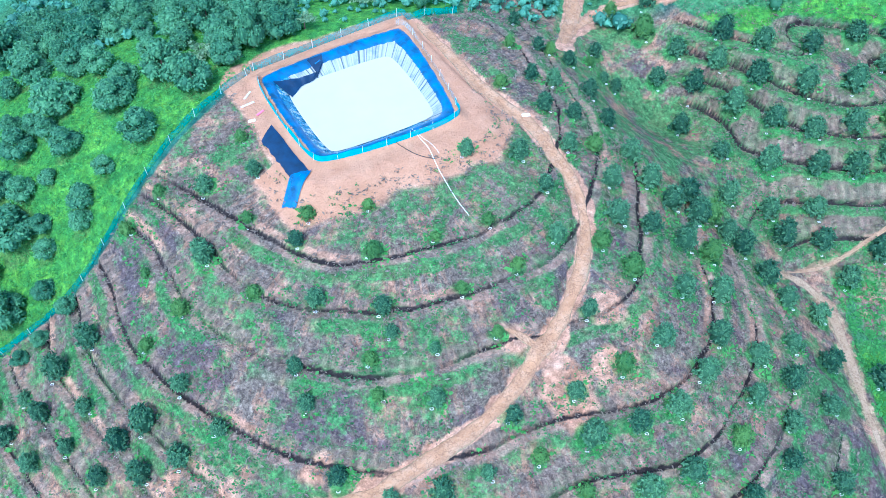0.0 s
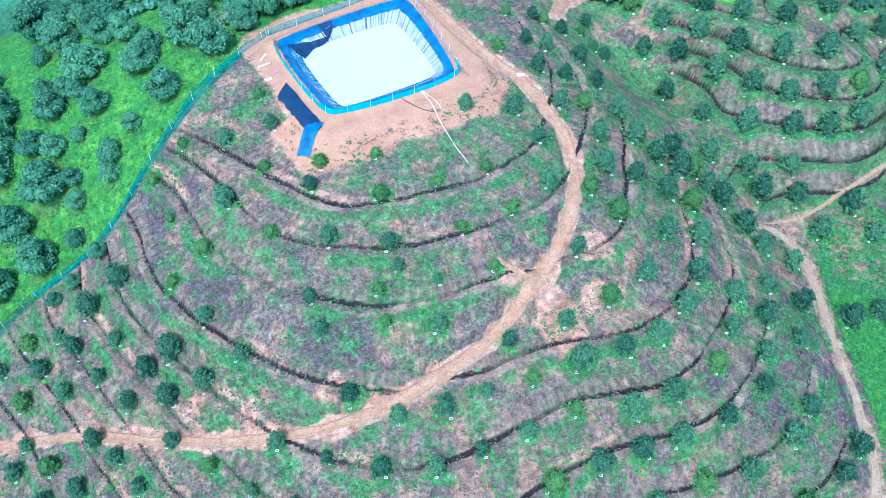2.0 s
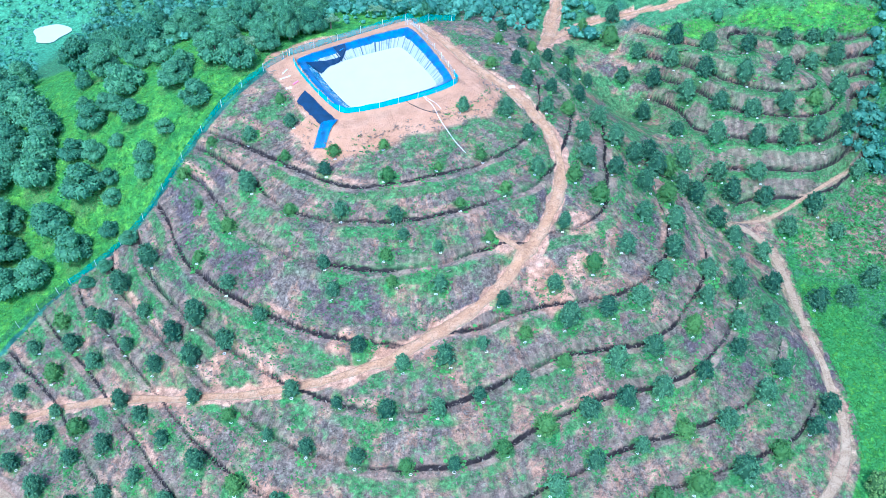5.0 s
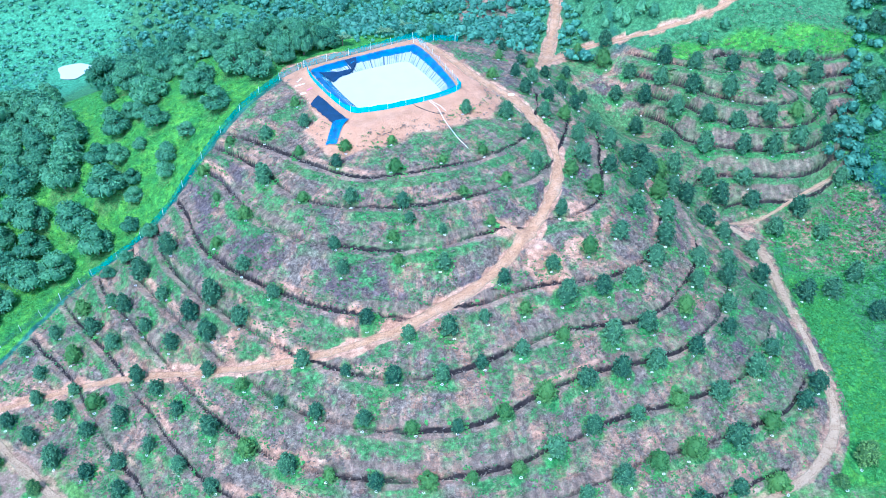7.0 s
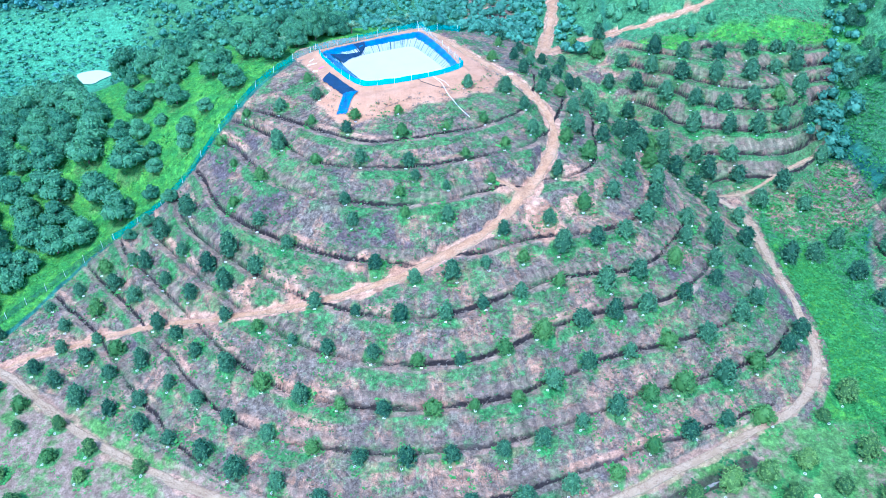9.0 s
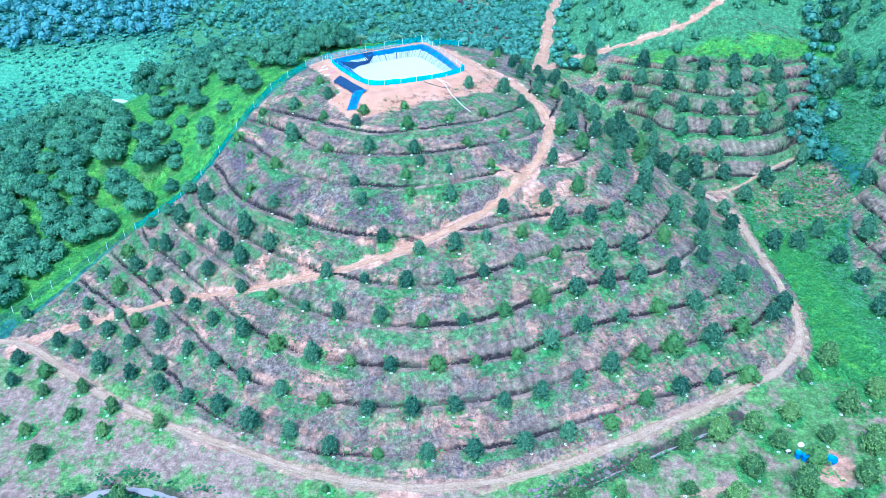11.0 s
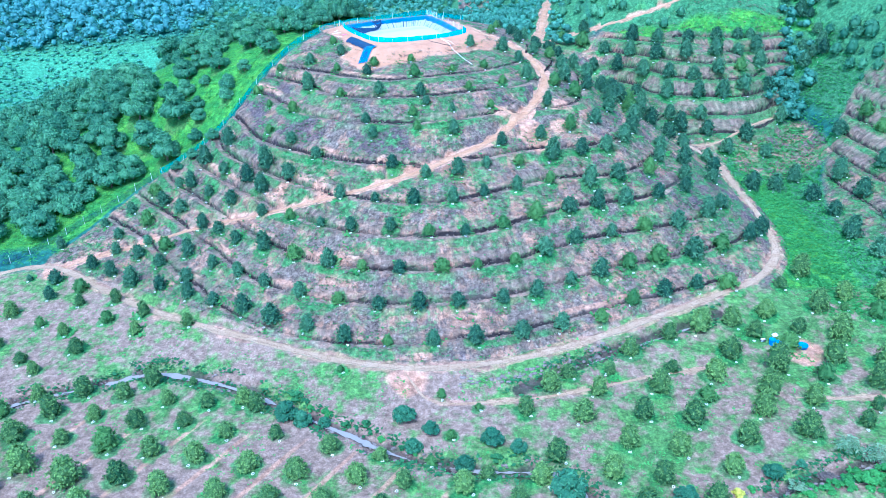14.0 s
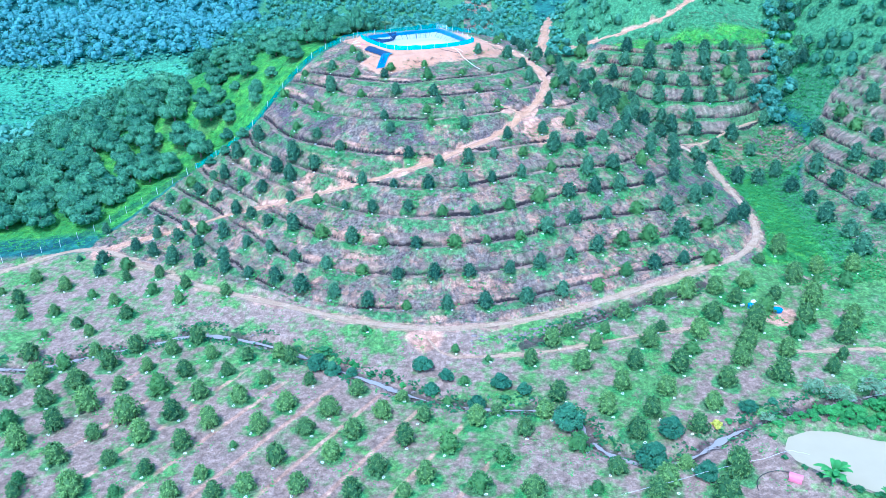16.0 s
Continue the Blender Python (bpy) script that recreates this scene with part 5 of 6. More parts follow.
def mountain(x, y):
    d = np.hypot(x, y - 60)
    return (y > 190 - 0.25 * (x + 100).clip(-400, 0) * 0.1) & (ripple(x, y, 23, 6) > -0.85) & (d < 470) & (np.abs(x) < 0.60 * (y + 120)) & ~((x > -200) & (x < -80) & (y < 215 + 0.1 * x)) & ~((x < 60) & (x > -98 + 6 * ripple(x, y, 17, 3)) & (y < 335))


fxx, fyy = scattered(-300, 260, 185, 360, 4.1, lambda x, y: mountain(x, y) & (np.hypot(x, y - 60) < 300), 13)
wood_mass("far_forest", "dense forest on the far mountain slopes", fxx, fyy, 5.0, LEAF_HAZED, 23, 44)
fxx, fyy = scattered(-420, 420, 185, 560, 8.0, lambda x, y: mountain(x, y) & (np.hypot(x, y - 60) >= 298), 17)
wood_mass("farthest_forest", "forest on the farthest slopes with haze in its leaf colour", fxx, fyy, 10.0, LEAF_HAZED, 29, 22)
wood_mass("valley_shrubs", "low light green shrubs on the valley floor", *scattered(-215, -96, 118, 225, 2.5, lambda x, y: (ripple(x, y, 7, 4) > -0.6) & (np.hypot(x + 106, y - 166) > 9), 14), 2.1, LEAF_SHRUB, 24, 12, 0.4)
wood_mass("east_wood", "distant young trees on the eastern slopes", *scattered(100, 330, 60, 330, 7.5, lambda x, y: (x > 165) | (y > 190), 15), 4.2, LEAF_HAZED, 25, 18)
wood_mass("west_forest", "thick forest on the western slope", *scattered(-300, -116, -60, 190, 6.0, lambda x, y: (y > 30 - 0.1 * (x + 116)) & ((y < 118) | (x < -215)), 16), 6.5, LEAF_WOOD, 26, 50)

# young trees on the slopes beyond the second hill
small = [young_crown(90 + i, 170, (1.0, 0.9, 1.1)[i], 0.22, 24) for i in range(3)]
wood_mass("slope_trees", "rows of young fruit trees on the green eastern slope", *scattered(84, 150, 78, 180, 3.5, lambda x, y: (x > 87 + 0.06 * (y - 76)) & (ripple(x, y, 14, 3) > -0.75), 5), 3.1, LEAF_OLD, 27, crowns=small)
wood_mass("hilltop_trees", "young fruit trees on the grassy hilltop", *scattered(30, 84, 105, 165, 3.5, lambda x, y: (ripple(x, y, 7, 5) > np.where(y < 113, 0.1, -0.45)) & (smooth_land(x, y) - 0.03 * (x - 55) > 43.6) & (along(ROAD_HILL, x, y)[0] > 2.5) & (along(ROAD_FAR, x, y)[0] > 3), 6), 2.4, LEAF_OLD, 28, crowns=small)

# white rings at the farther trees, joined
rv, rf = loop_mesh()
spots = np.array(FAR_RINGS)
V = rv[None] + np.c_[spots, land(spots[:, 0], spots[:, 1]) + 0.03][:, None, :]
F = rf[None] + (np.arange(len(spots)) * len(rv))[:, None, None]
tagged(mesh_object("hose_rings", V.reshape(-1, 3), F.reshape(-1, 4), WHITE_PLASTIC), "small white plastic hose rings at the far trees", "hose rings", kind="stuff")


# green growth round the feet of the fruit trees, bare soil with shade in its colour under the old ones
def round_about(spots, reach):
    out = np.zeros(fx.size)
    for x, y, wide in spots:
        i0, i1 = np.searchsorted(gx, (x - 4.5, x + 4.5))
        j0, j1 = np.searchsorted(gy, (y - 4.5, y + 4.5))
        near = idx[j0:j1, i0:i1].ravel()
        d = np.hypot(fx[near] - x, fy[near] - y) + 0.55 * ripple(fx[near], fy[near], 0.8, 3)
        out[near] = np.maximum(out[near], step(reach * wide + 0.7, reach * wide - 0.3, d))
    return out


paint(ground, "foot", round_about(FEET, 0.66) * np.clip(0.72 + 0.55 * ripple(fx, fy, 6.0, 13), 0, 1))
paint(ground, "shaded_soil", round_about(SHADY, 0.45) * 0.4)
for ob in YOUNG + GROWN + LIGHT + BROAD + OLD + [RING]:
    for o in (*ob.children_recursive, ob):
        bpy.data.objects.remove(o)

# ---- the reservoir on the hilltop ----
def ring_of(corners, n=128):
    """A quad with rounded corners, as n points evenly round it from the first corner."""
    p = []
    for i in range(4):
        a, b, c = (np.array(corners[(i + k) % 4], float) for k in (-1, 0, 1))
        p += [tuple(b + (a - b) * 0.08), tuple(b + (c - b) * 0.08)]
    p.append(p[0])
    q = np.array(p)
    for _ in range(3):
        r = []
        for a, b in zip(q[:-1], q[1:]):
            r += [0.75 * a + 0.25 * b, 0.25 * a + 0.75 * b]
        q = np.array(r + [r[0]])
    seg = np.r_[0, np.cumsum(np.hypot(*np.diff(q, axis=0).T))]
    s = np.linspace(0, seg[-1], n, endpoint=False)
    return np.c_[np.interp(s, seg, q[:, 0]), np.interp(s, seg, q[:, 1])]


RING_C, RING_W = ring_of(CREST), ring_of(WATER)


def loft(name, rows, mat, parent, label="", span=None):
    """A band through closed rings: rows of (share of the way from crest to water, height, wrinkle); span: only a stretch of it."""
    n = len(RING_C)
    vs = []
    for share, z, wrinkle in rows:
        xy = RING_C * (1 - share) + RING_W * share
        w = wrinkle * (np.sin(np.arange(n) * 2.9) + np.sin(np.arange(n) * 1.3 + 1) + rng.normal(size=n) * 0.6)
        vs.append(np.c_[xy + (RING_C - RING_W) * 0.05 * w[:, None], np.full(n, z) + w * 0.4])
    i = np.arange(n * len(rows)).reshape(len(rows), n)
    j = np.roll(i, -1, 1)
    if span is not None:
        at = np.arange(*span) % n
        i, j = i[:, at], j[:, at]
    q = np.stack([i[:-1], i[1:], j[1:], j[:-1]], -1).reshape(-1, 4)[:, ::-1]
    ob = mesh_object(name, np.concatenate(vs), q, mat, parent, label)
    paint(ob, "run", np.tile(np.arange(n) * 0.62, len(rows)))
    return ob


reservoir = thing("reservoir", "square lined reservoir with white water on the hilltop", "reservoir")
loft("bank_liner", [(-0.13, TOP - 0.02, 0.05), (-0.07, TOP + 0.32, 0.06), (0.0, TOP + 0.44, 0.05), (0.15, TOP + 0.38, 0.06), (0.34, TOP + 0.12, 0.08), (0.46, TOP - 0.18, 0.08)], BLUE_LINER, reservoir, "crumpled blue plastic liner over the bank")
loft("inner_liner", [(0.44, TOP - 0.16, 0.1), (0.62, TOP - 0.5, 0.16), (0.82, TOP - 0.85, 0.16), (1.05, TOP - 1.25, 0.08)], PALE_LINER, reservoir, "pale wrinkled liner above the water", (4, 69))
loft("inner_liner", [(0.44, TOP - 0.16, 0.1), (0.62, TOP - 0.5, 0.2), (0.82, TOP - 0.85, 0.2), (1.05, TOP - 1.25, 0.08)], GLOSSY_LINER, reservoir, "glossy blue liner with painted white glints above the water", (69, 132))
w = RING_C * 0.04 + RING_W * 0.96
mesh_object("water", np.c_[w, np.full(len(w), TOP - 1.0)], [list(range(len(w)))[::-1]], POND_WATER, reservoir, "still water with the bright sky's reflection in its white colour", flat=True)


def patch(name, corners, mat, parent, label="", lift=0.07, n=14, m=10, sag=0.0, z=None):
    """A sheet spread over the ground between four corners."""
    a, b, c, d = (np.array(k, float) for k in corners)
    s, t = np.meshgrid(np.linspace(0, 1, n), np.linspace(0, 1, m), indexing="ij")
    s, t = s.ravel()[:, None], t.ravel()[:, None]
    p = (a * (1 - s) + b * s) * (1 - t) + (d * (1 - s) + c * s) * t
    p[:, :2] += 0.07 * rng.normal(size=(len(p), 2)) * ((s > 0) & (s < 1)).astype(float)
    if z is None:
        zz = land(p[:, 0], p[:, 1]) + lift + 0.06 * np.abs(ripple(p[:, 0], p[:, 1], 0.5, 3))
        p = np.c_[p[:, :2], zz]
    else:
        p[:, 2] += -sag * 4 * s[:, 0] * (1 - s[:, 0]) + 0.05 * ripple(p[:, 0], p[:, 1], 0.4, 2)
    i = np.arange(n * m).reshape(n, m)
    q = np.stack([i[:-1, :-1], i[1:, :-1], i[1:, 1:], i[:-1, 1:]], -1).reshape(-1, 4)
    return mesh_object(name, p, q, mat, parent, label)


def inside(k, share, z):
    return (*(RING_C[k] * (1 - share) + RING_W[k] * share), z)


def drape(upper, lower, mat, parent, label):
    """A hanging sheet between two edges, with folds."""
    s = np.linspace(0, 1, 30)
    a, b = (np.stack([np.interp(s, np.linspace(0, 1, len(e)), np.array(e)[:, k]) for k in range(3)], -1) for e in (upper, lower))
    t = np.linspace(0, 1, 7)[None, :, None]
    p = a[:, None] * (1 - t) + b[:, None] * t
    p[..., 2] += 0.10 * np.sin(s * 40)[:, None] * np.sin(np.linspace(0.3, 2.8, 7)) + 0.04 * rng.normal(size=p.shape[:2])
    i = np.arange(210).reshape(30, 7)
    q = np.stack([i[:-1, :-1], i[1:, :-1], i[1:, 1:], i[:-1, 1:]], -1).reshape(-1, 4)
    return mesh_object("loose_flap", p.reshape(-1, 3), q, mat, parent, label)


drape([inside(15, 0.1, TOP + 0.55), inside(14, 0.5, TOP - 0.05), inside(11, 0.75, TOP - 0.45), inside(6, 0.72, TOP - 0.45), inside(0, 0.35, TOP + 0.1)],
      [inside(11, 0.1, TOP + 0.5), inside(11, 0.9, TOP - 0.7), inside(8, 1.08, TOP - 0.93), inside(4, 1.1, TOP - 0.93), inside(125, 1.05, TOP - 0.9)], DARK_LINER, reservoir, "loose dark blue flap sagging to the water")
sheet = thing("plastic_sheet", "dark blue plastic sheet spread beside the reservoir", "sheet")
patch("wide_piece", [(-21.9, 75.6), (-16.3, 67.5), (-18.5, 66.7), (-22.9, 73.0)], DARK_LINER, sheet, lift=0.2)
patch("chute", [(-18.5, 67.1), (-15.9, 67.7), (-17.7, 63.5), (-19.6, 63.9)], BLUE_LINER, sheet, "brighter blue strip running down the bank", lift=0.22)


# ---- teal net fence round the reservoir and down the hill ----
def net_fence(name, line, tall, label, mat, gap=3.2, post_mat=WHITE_POST, post_tall=None, closed=False):
    p = np.array(line, float)
    seg = np.r_[0, np.cumsum(np.hypot(*np.diff(p, axis=0).T))]
    fence = thing(name, label, "fence")
    s = np.arange(0, seg[-1], 0.5)
    x, y = np.interp(s, seg, p[:, 0]), np.interp(s, seg, p[:, 1])
    z = land(x, y)
    h = tall * (1 + 0.12 * ripple(s, s, 2.0, 4))
    lean = 0.12 * ripple(s, s * 0.5, 1.5, 7)
    rows = [np.c_[x + lean * k, y + lean * k, z + 0.02 + h * k] for k in (0, 0.35, 0.7, 1)]
    i = np.arange(4 * len(s)).reshape(4, len(s))
    q = np.stack([i[:-1, :-1], i[:-1, 1:], i[1:, 1:], i[1:, :-1]], -1).reshape(-1, 4)
    if mat is not None:
        mesh_object("net", np.concatenate(rows), q, mat, fence)
    v, f = tube([(0, 0, -0.3), (0, 0, (post_tall or tall) * 0.5), (0.02, 0, post_tall or tall + 0.25)], [0.035, 0.035, 0.03], 6)
    first = None
    for k in np.arange(0.3, seg[-1], gap):
        px, py = np.interp(k, seg, p[:, 0]), np.interp(k, seg, p[:, 1])
        if first is None:
            first = mesh_object("post", v, f, post_mat, fence)
            ob = first
        else:
            ob = new("post", first.data)
            ob.parent = fence
        ob.location = (px, py, z_at(px, py))
        ob.rotation_euler = (rng.uniform(-0.06, 0.06), rng.uniform(-0.06, 0.06), 0)
    return fence


outer = RING_C + (RING_C - RING_W) * 0.30
net_fence("net_fence", [tuple(q) for q in outer[64:128]] + [tuple(outer[0])], 1.0, "low teal net fence on white posts along the reservoir bank", FRONT_NET)
net_fence("net_fence", [tuple(q) for q in outer[34:66]], 1.0, "thin pale net fence on white posts beside the reservoir", net_material("pale_net", (0.55, 0.72, 0.72), 0.22))
net_fence("net_fence", rounded([(-59.5, 55.2), (-53, 58), (-48.7, 60.6), (-44, 65.6), (-39.6, 70.4), (-36, 74.6), (-32.2, 79.4), (-29, 82.4), (-26, 86.2)]), 1.15, "teal net fence on white posts running down the hillside", TEAL_NET, 4.5)
net_fence("net_fence", rounded([(-26, 86.2), (-20.8, 89.6), (-14.1, 93.9), (-8, 97.9), (-4, 99.8), (2.5, 102.6)], 1), 1.25, "teal net fence on white posts behind the reservoir", TEAL_NET, 4.5)
net_fence("post_fence", rounded([(-92, 29.5), (-86.5, 31.7), (-81, 35.1), (-73.9, 43), (-70.9, 45.3), (-66.2, 49.5), (-63.9, 51.4), (-59.5, 55.2)], 1), 1.2, "row of white concrete posts with sagging dark net", net_material("dark_net", (0.02, 0.05, 0.12), 0.35), 3.6, post_tall=1.6)


# ---- pipes, planks and scraps round the reservoir ----
def draped(name, line, radius, mat, label, category, lift=0.08):
    p = np.array(rounded(line), float)
    seg = np.r_[0, np.cumsum(np.hypot(*np.diff(p, axis=0).T))]
    s = np.arange(0, seg[-1], 0.6)
    x, y = np.interp(s, seg, p[:, 0]), np.interp(s, seg, p[:, 1])
    ob = mesh_object(name, *tube(np.c_[x, y, land(x, y) + lift], [radius] * len(s), 6), mat)
    return tagged(ob, label, category)


draped("water_pipe", [(-3.9, 74.3), (-2.1, 72.3), (-1.0, 69.9), (1.1, 65.5), (3.4, 62.0)], 0.045, WHITE_PLASTIC, "white plastic pipe running down from the reservoir", "pipe")
draped("water_pipe", [(-3.9, 74.3), (-1.6, 72.6), (-0.2, 70.6)], 0.03, WHITE_PLASTIC, "thin white plastic pipe on the bare bank", "pipe")
draped("hose", [(-6.9, 72.8), (-5.2, 71.9), (-3.4, 70.4), (-0.8, 70.2)], 0.05, BLACK_PIPE, "black hose lying on the red earth bank", "hose")
draped("cable", [(40.5, -33.6), (33, -34.5), (24, -37.5), (16, -40)], 0.014, WHITE_POST, "thin grey line strung between the trees", "cable", 1.6)
draped("hose", [(37.6, -35.8), (35.4, -34.8), (33.2, -36.2), (32.8, -38.6)], 0.05, BLACK_PIPE, "black hose curled on bare ground by the pond", "hose")


def slab(name, size, mat, label, category, x, y, turn, bevel=0.03, tilt=0.0, lift=0.0):
    bm = bmesh.new()
    bmesh.ops.create_cube(bm, size=1.0)
    for v in bm.verts:
        v.co = Vector((v.co.x * size[0], v.co.y * size[1], (v.co.z + 0.5) * size[2]))
    bmesh.ops.bevel(bm, geom=bm.edges[:], offset=bevel, segments=2, affect="EDGES")
    me = bpy.data.meshes.new(name)
    bm.to_mesh(me)
    bm.free()
    me.materials.append(mat)
    ob = new(name, me)
    ob.matrix_world = pose(x, y, z_at(x, y) + lift, tilt, 0, turn)
    return tagged(ob, label, category)


slab("plank", (1.9, 0.28, 0.1), WHITE_POST, "pale weathered plank on the bare earth", "plank", -25.6, 79.6, 35, 0.02)
slab("plank", (1.6, 0.25, 0.1), WHITE_POST, "pale weathered plank on the bare earth", "plank", -25.9, 81.4, 70, 0.02)
slab("sack", (1.0, 0.5, 0.18), WHITE_PLASTIC, "white plastic sack lying on the earth", "sack", -24.6, 76.6, 20, 0.08)
slab("sack", (1.3, 0.35, 0.14), PINK_PLASTIC, "pink plastic strip lying beside the sheet", "sack", -23.7, 78.0, 55, 0.05)
slab("sack", (1.1, 0.6, 0.2), WHITE_PLASTIC, "white sack at the edge of the track", "sack", 11.0, 79.6, 10, 0.08)

# ---- the lower pond and its banks ----
pond = mesh_object("pond_water", np.c_[np.array(rounded(list(POND) + [POND[0]])), np.full(len(rounded(list(POND) + [POND[0]])), POND_LEVEL - 0.12)], [list(range(len(rounded(list(POND) + [POND[0]])) - 1))], MUD_WATER, flat=True)
tagged(pond, "still muddy cream-coloured pond water", "pond", kind="structure")
fp = np.array([(-108 + 4.6 * math.cos(a) * (1 + 0.25 * math.sin(3 * a)), 168 + 5.2 * math.sin(a)) for a in np.linspace(0, 2 * math.pi, 40, endpoint=False)])
tagged(mesh_object("far_pond_water", np.c_[fp, np.full(40, float(land(fp[:, 0], fp[:, 1]).max()) + 0.25)], [list(range(40))], POND_WATER, flat=True), "small pale pond in the far valley", "pond", kind="structure")


def frond(g, length, droop, turn, rise, leaflets=18, wide=0.55):
    """A feather of leaflets along a curved rib."""
    pieces = []
    t = np.linspace(0, 1, 9)
    r = length * t
    out = np.array([math.cos(turn), math.sin(turn), 0])
    rib = out * (r * math.cos(rise))[:, None] + np.array([0, 0, 1]) * (r * math.sin(rise) - droop * length * t ** 2)[:, None]
    pieces.append(tube(rib, list(np.linspace(0.04, 0.01, 9)), 4))
    sidev = np.array([-math.sin(turn), math.cos(turn), 0])
    k = np.linspace(0.12, 1, leaflets)
    c = np.stack([np.interp(k, t, rib[:, i]) for i in range(3)], -1)
    for sgn in (-1, 1):
        d = sgn * sidev + out * 0.5 + np.array([0, 0, -0.35]) + g.normal(size=(leaflets, 3)) * 0.1
        d /= np.linalg.norm(d, axis=1, keepdims=True)
        L = wide * length * 0.45 * np.sin(math.pi * np.clip(k * 0.9 + 0.08, 0, 1))[:, None]
        pieces.append(leaf_quads(c + d * L * 0.5, d, 1.0, 0.26, g))
        v, f = pieces[-1]
        mid = np.repeat(c + d * L * 0.5, 4, 0)
        v[:] = mid + (v - mid) * np.repeat(L, 4, 0)
    return joined(*pieces)


def palm(x, y, tall, size, seed, label, fronds=13):
    g = np.random.default_rng(seed)
    ob = thing("palm", label, "palm", "", (x, y, z_at(x, y)))
    mesh_object("trunk", *tube([(0, 0, -0.3), (0.05, 0, tall * 0.5), (0.1, 0.05, tall)], [0.16, 0.12, 0.1], 8), BARK, ob)
    for i in range(fronds):
        v, f = frond(g, size * g.uniform(0.85, 1.1), g.uniform(0.35, 0.75), 2.4 * i + g.uniform(-0.2, 0.2), g.uniform(0.35, 1.15))
        mesh_object("frond", v + np.array([0.1, 0.05, tall]), f, LEAF_PALM, ob, flat=True)


palm(46.9, -19.4, 1.0, 2.6, 1, "young coconut palm with pale arching fronds by the pond")
palm(50.2, -20.6, 1.2, 2.8, 2, "young coconut palm with pale arching fronds by the pond")
palm(54.9, -19.4, 1.6, 3.0, 3, "coconut palm with grey-green arching fronds by the pond")
palm(38.2, -25.6, 0.5, 2.0, 4, "small palm leaning over the stream bank", 9)
palm(-33.7, 89.6, 1.0, 3.2, 5, "pale yellow-green palm behind the fence", 15)
palm(-19.8, 95.6, 1.2, 2.8, 6, "pale yellow-green palm behind the fence", 15)
palm(-12.2, 103.0, 1.2, 2.6, 7, "pale yellow-green palm behind the fence", 13)
palm(-8.2, 108.0, 1.6, 2.8, 8, "pale yellow-green palm behind the fence", 15)


def banana(x, y, seed, size=2.2):
    g = np.random.default_rng(seed)
    ob = thing("banana_plant", "bright green banana plant at the pond's edge", "banana plant", "", (x, y, z_at(x, y)))
    mesh_object("stem", *tube([(0, 0, -0.2), (0, 0.03, 0.6), (0.02, 0.02, 1.2)], [0.14, 0.11, 0.07], 7), LEAF_PALM, ob)
    for i in range(11):
        a, up = 2.4 * i, g.uniform(0.7, 1.35)
        t = np.linspace(0, 1, 7)
        rib = np.c_[math.cos(a) * t * size * math.cos(up), math.sin(a) * t * size * math.cos(up), 1.0 + t * size * math.sin(up) - 0.5 * size * t ** 2.2]
        sv = np.array([-math.sin(a), math.cos(a), 0.0])
        w = 0.24 * size * np.sin(math.pi * (t * 0.88 + 0.06)) ** 0.7 * 0.5
        v = np.concatenate([rib - sv * w[:, None] - np.array([0, 0, 0.06]), rib, rib + sv * w[:, None] - np.array([0, 0, 0.06])])
        k = np.arange(6)
        f = np.concatenate([np.stack([k + 7 * j, k + 1 + 7 * j, k + 8 + 7 * j, k + 7 + 7 * j], -1) for j in (0, 1)])
        mesh_object("leaf", v, f, LEAF_BRIGHT, ob)


banana(42.0, -37.0, 1, 3.2)
banana(46.5, -40.9, 2, 1.6)
banana(41.4, -38.0, 3, 2.0)


def shrub(x, y, wide, tall, mat, label, seed, leaves=420, leaf=0.17):
    ob = thing("shrub", label, "shrub", "", (x, y, z_at(x, y) - 0.05))
    v, f = round_crown(seed, leaves, 0.9, leaf, 7)
    mesh_object("leaves", (v - np.array([0, 0, 0.12])) * np.array([wide, wide, tall / 0.9]), f, mat, ob, flat=True)
    mesh_object("stems", *limbs(seed, 0.6, 0.25), BARK, ob).scale = (wide, wide, tall)


shrub(43.0, -23.4, 3.0, 0.9, LEAF_STRAW, "heap of dry brown brush above the pond", 8, 500, 0.13)
shrub(31.7, -25.6, 1.7, 1.2, LEAF_YELLOW, "bright yellow leaved shrub beside the stream", 5)
shrub(55.0, -24.4, 4.0, 4.2, LEAF_BRIGHT, "tall bright green shrub above the pond", 6, 900, 0.11)
for i, (x, y, wd) in enumerate(((44.2, -25.6, 2.2), (46.6, -25.2, 3.0), (48.9, -25.8, 2.8), (51.0, -26.9, 2.6), (41.5, -26.2, 1.9), (39.2, -27.0, 1.6), (45.5, -23.6, 2.2), (48.2, -23.6, 2.4), (37.6, -29.4, 1.3), (50.6, -24.4, 2.8), (53.0, -25.8, 2.6), (46.9, -22.2, 2.0), (50.2, -22.4, 2.4), (53.4, -23.0, 2.6), (55.6, -26.5, 2.8), (42.9, -25.0, 1.8), (40.2, -25.2, 1.4), (56.6, -28.6, 2.4), (52.6, -28.4, 1.6), (48.0, -26.6, 1.6))):
    shrub(x, y, wd, wd * 0.6, LEAF_BRIGHT, "bright green leafy thicket on the pond bank", 30 + i, 640, 0.10)
for i, (x, y, wd) in enumerate(((44.0, -39.0, 1.5), (46.2, -40.2, 1.6), (48.8, -41.4, 1.9), (42.9, -38.0, 1.2), (37.6, -33.4, 0.9), (39.3, -35.2, 1.0), (40.6, -36.6, 1.0), (51.6, -41.6, 1.8))):
    shrub(x, y, wd, wd * 0.6, LEAF_WEED, "dark green leafy growth at the pond's edge", 50 + i, 460, 0.12)
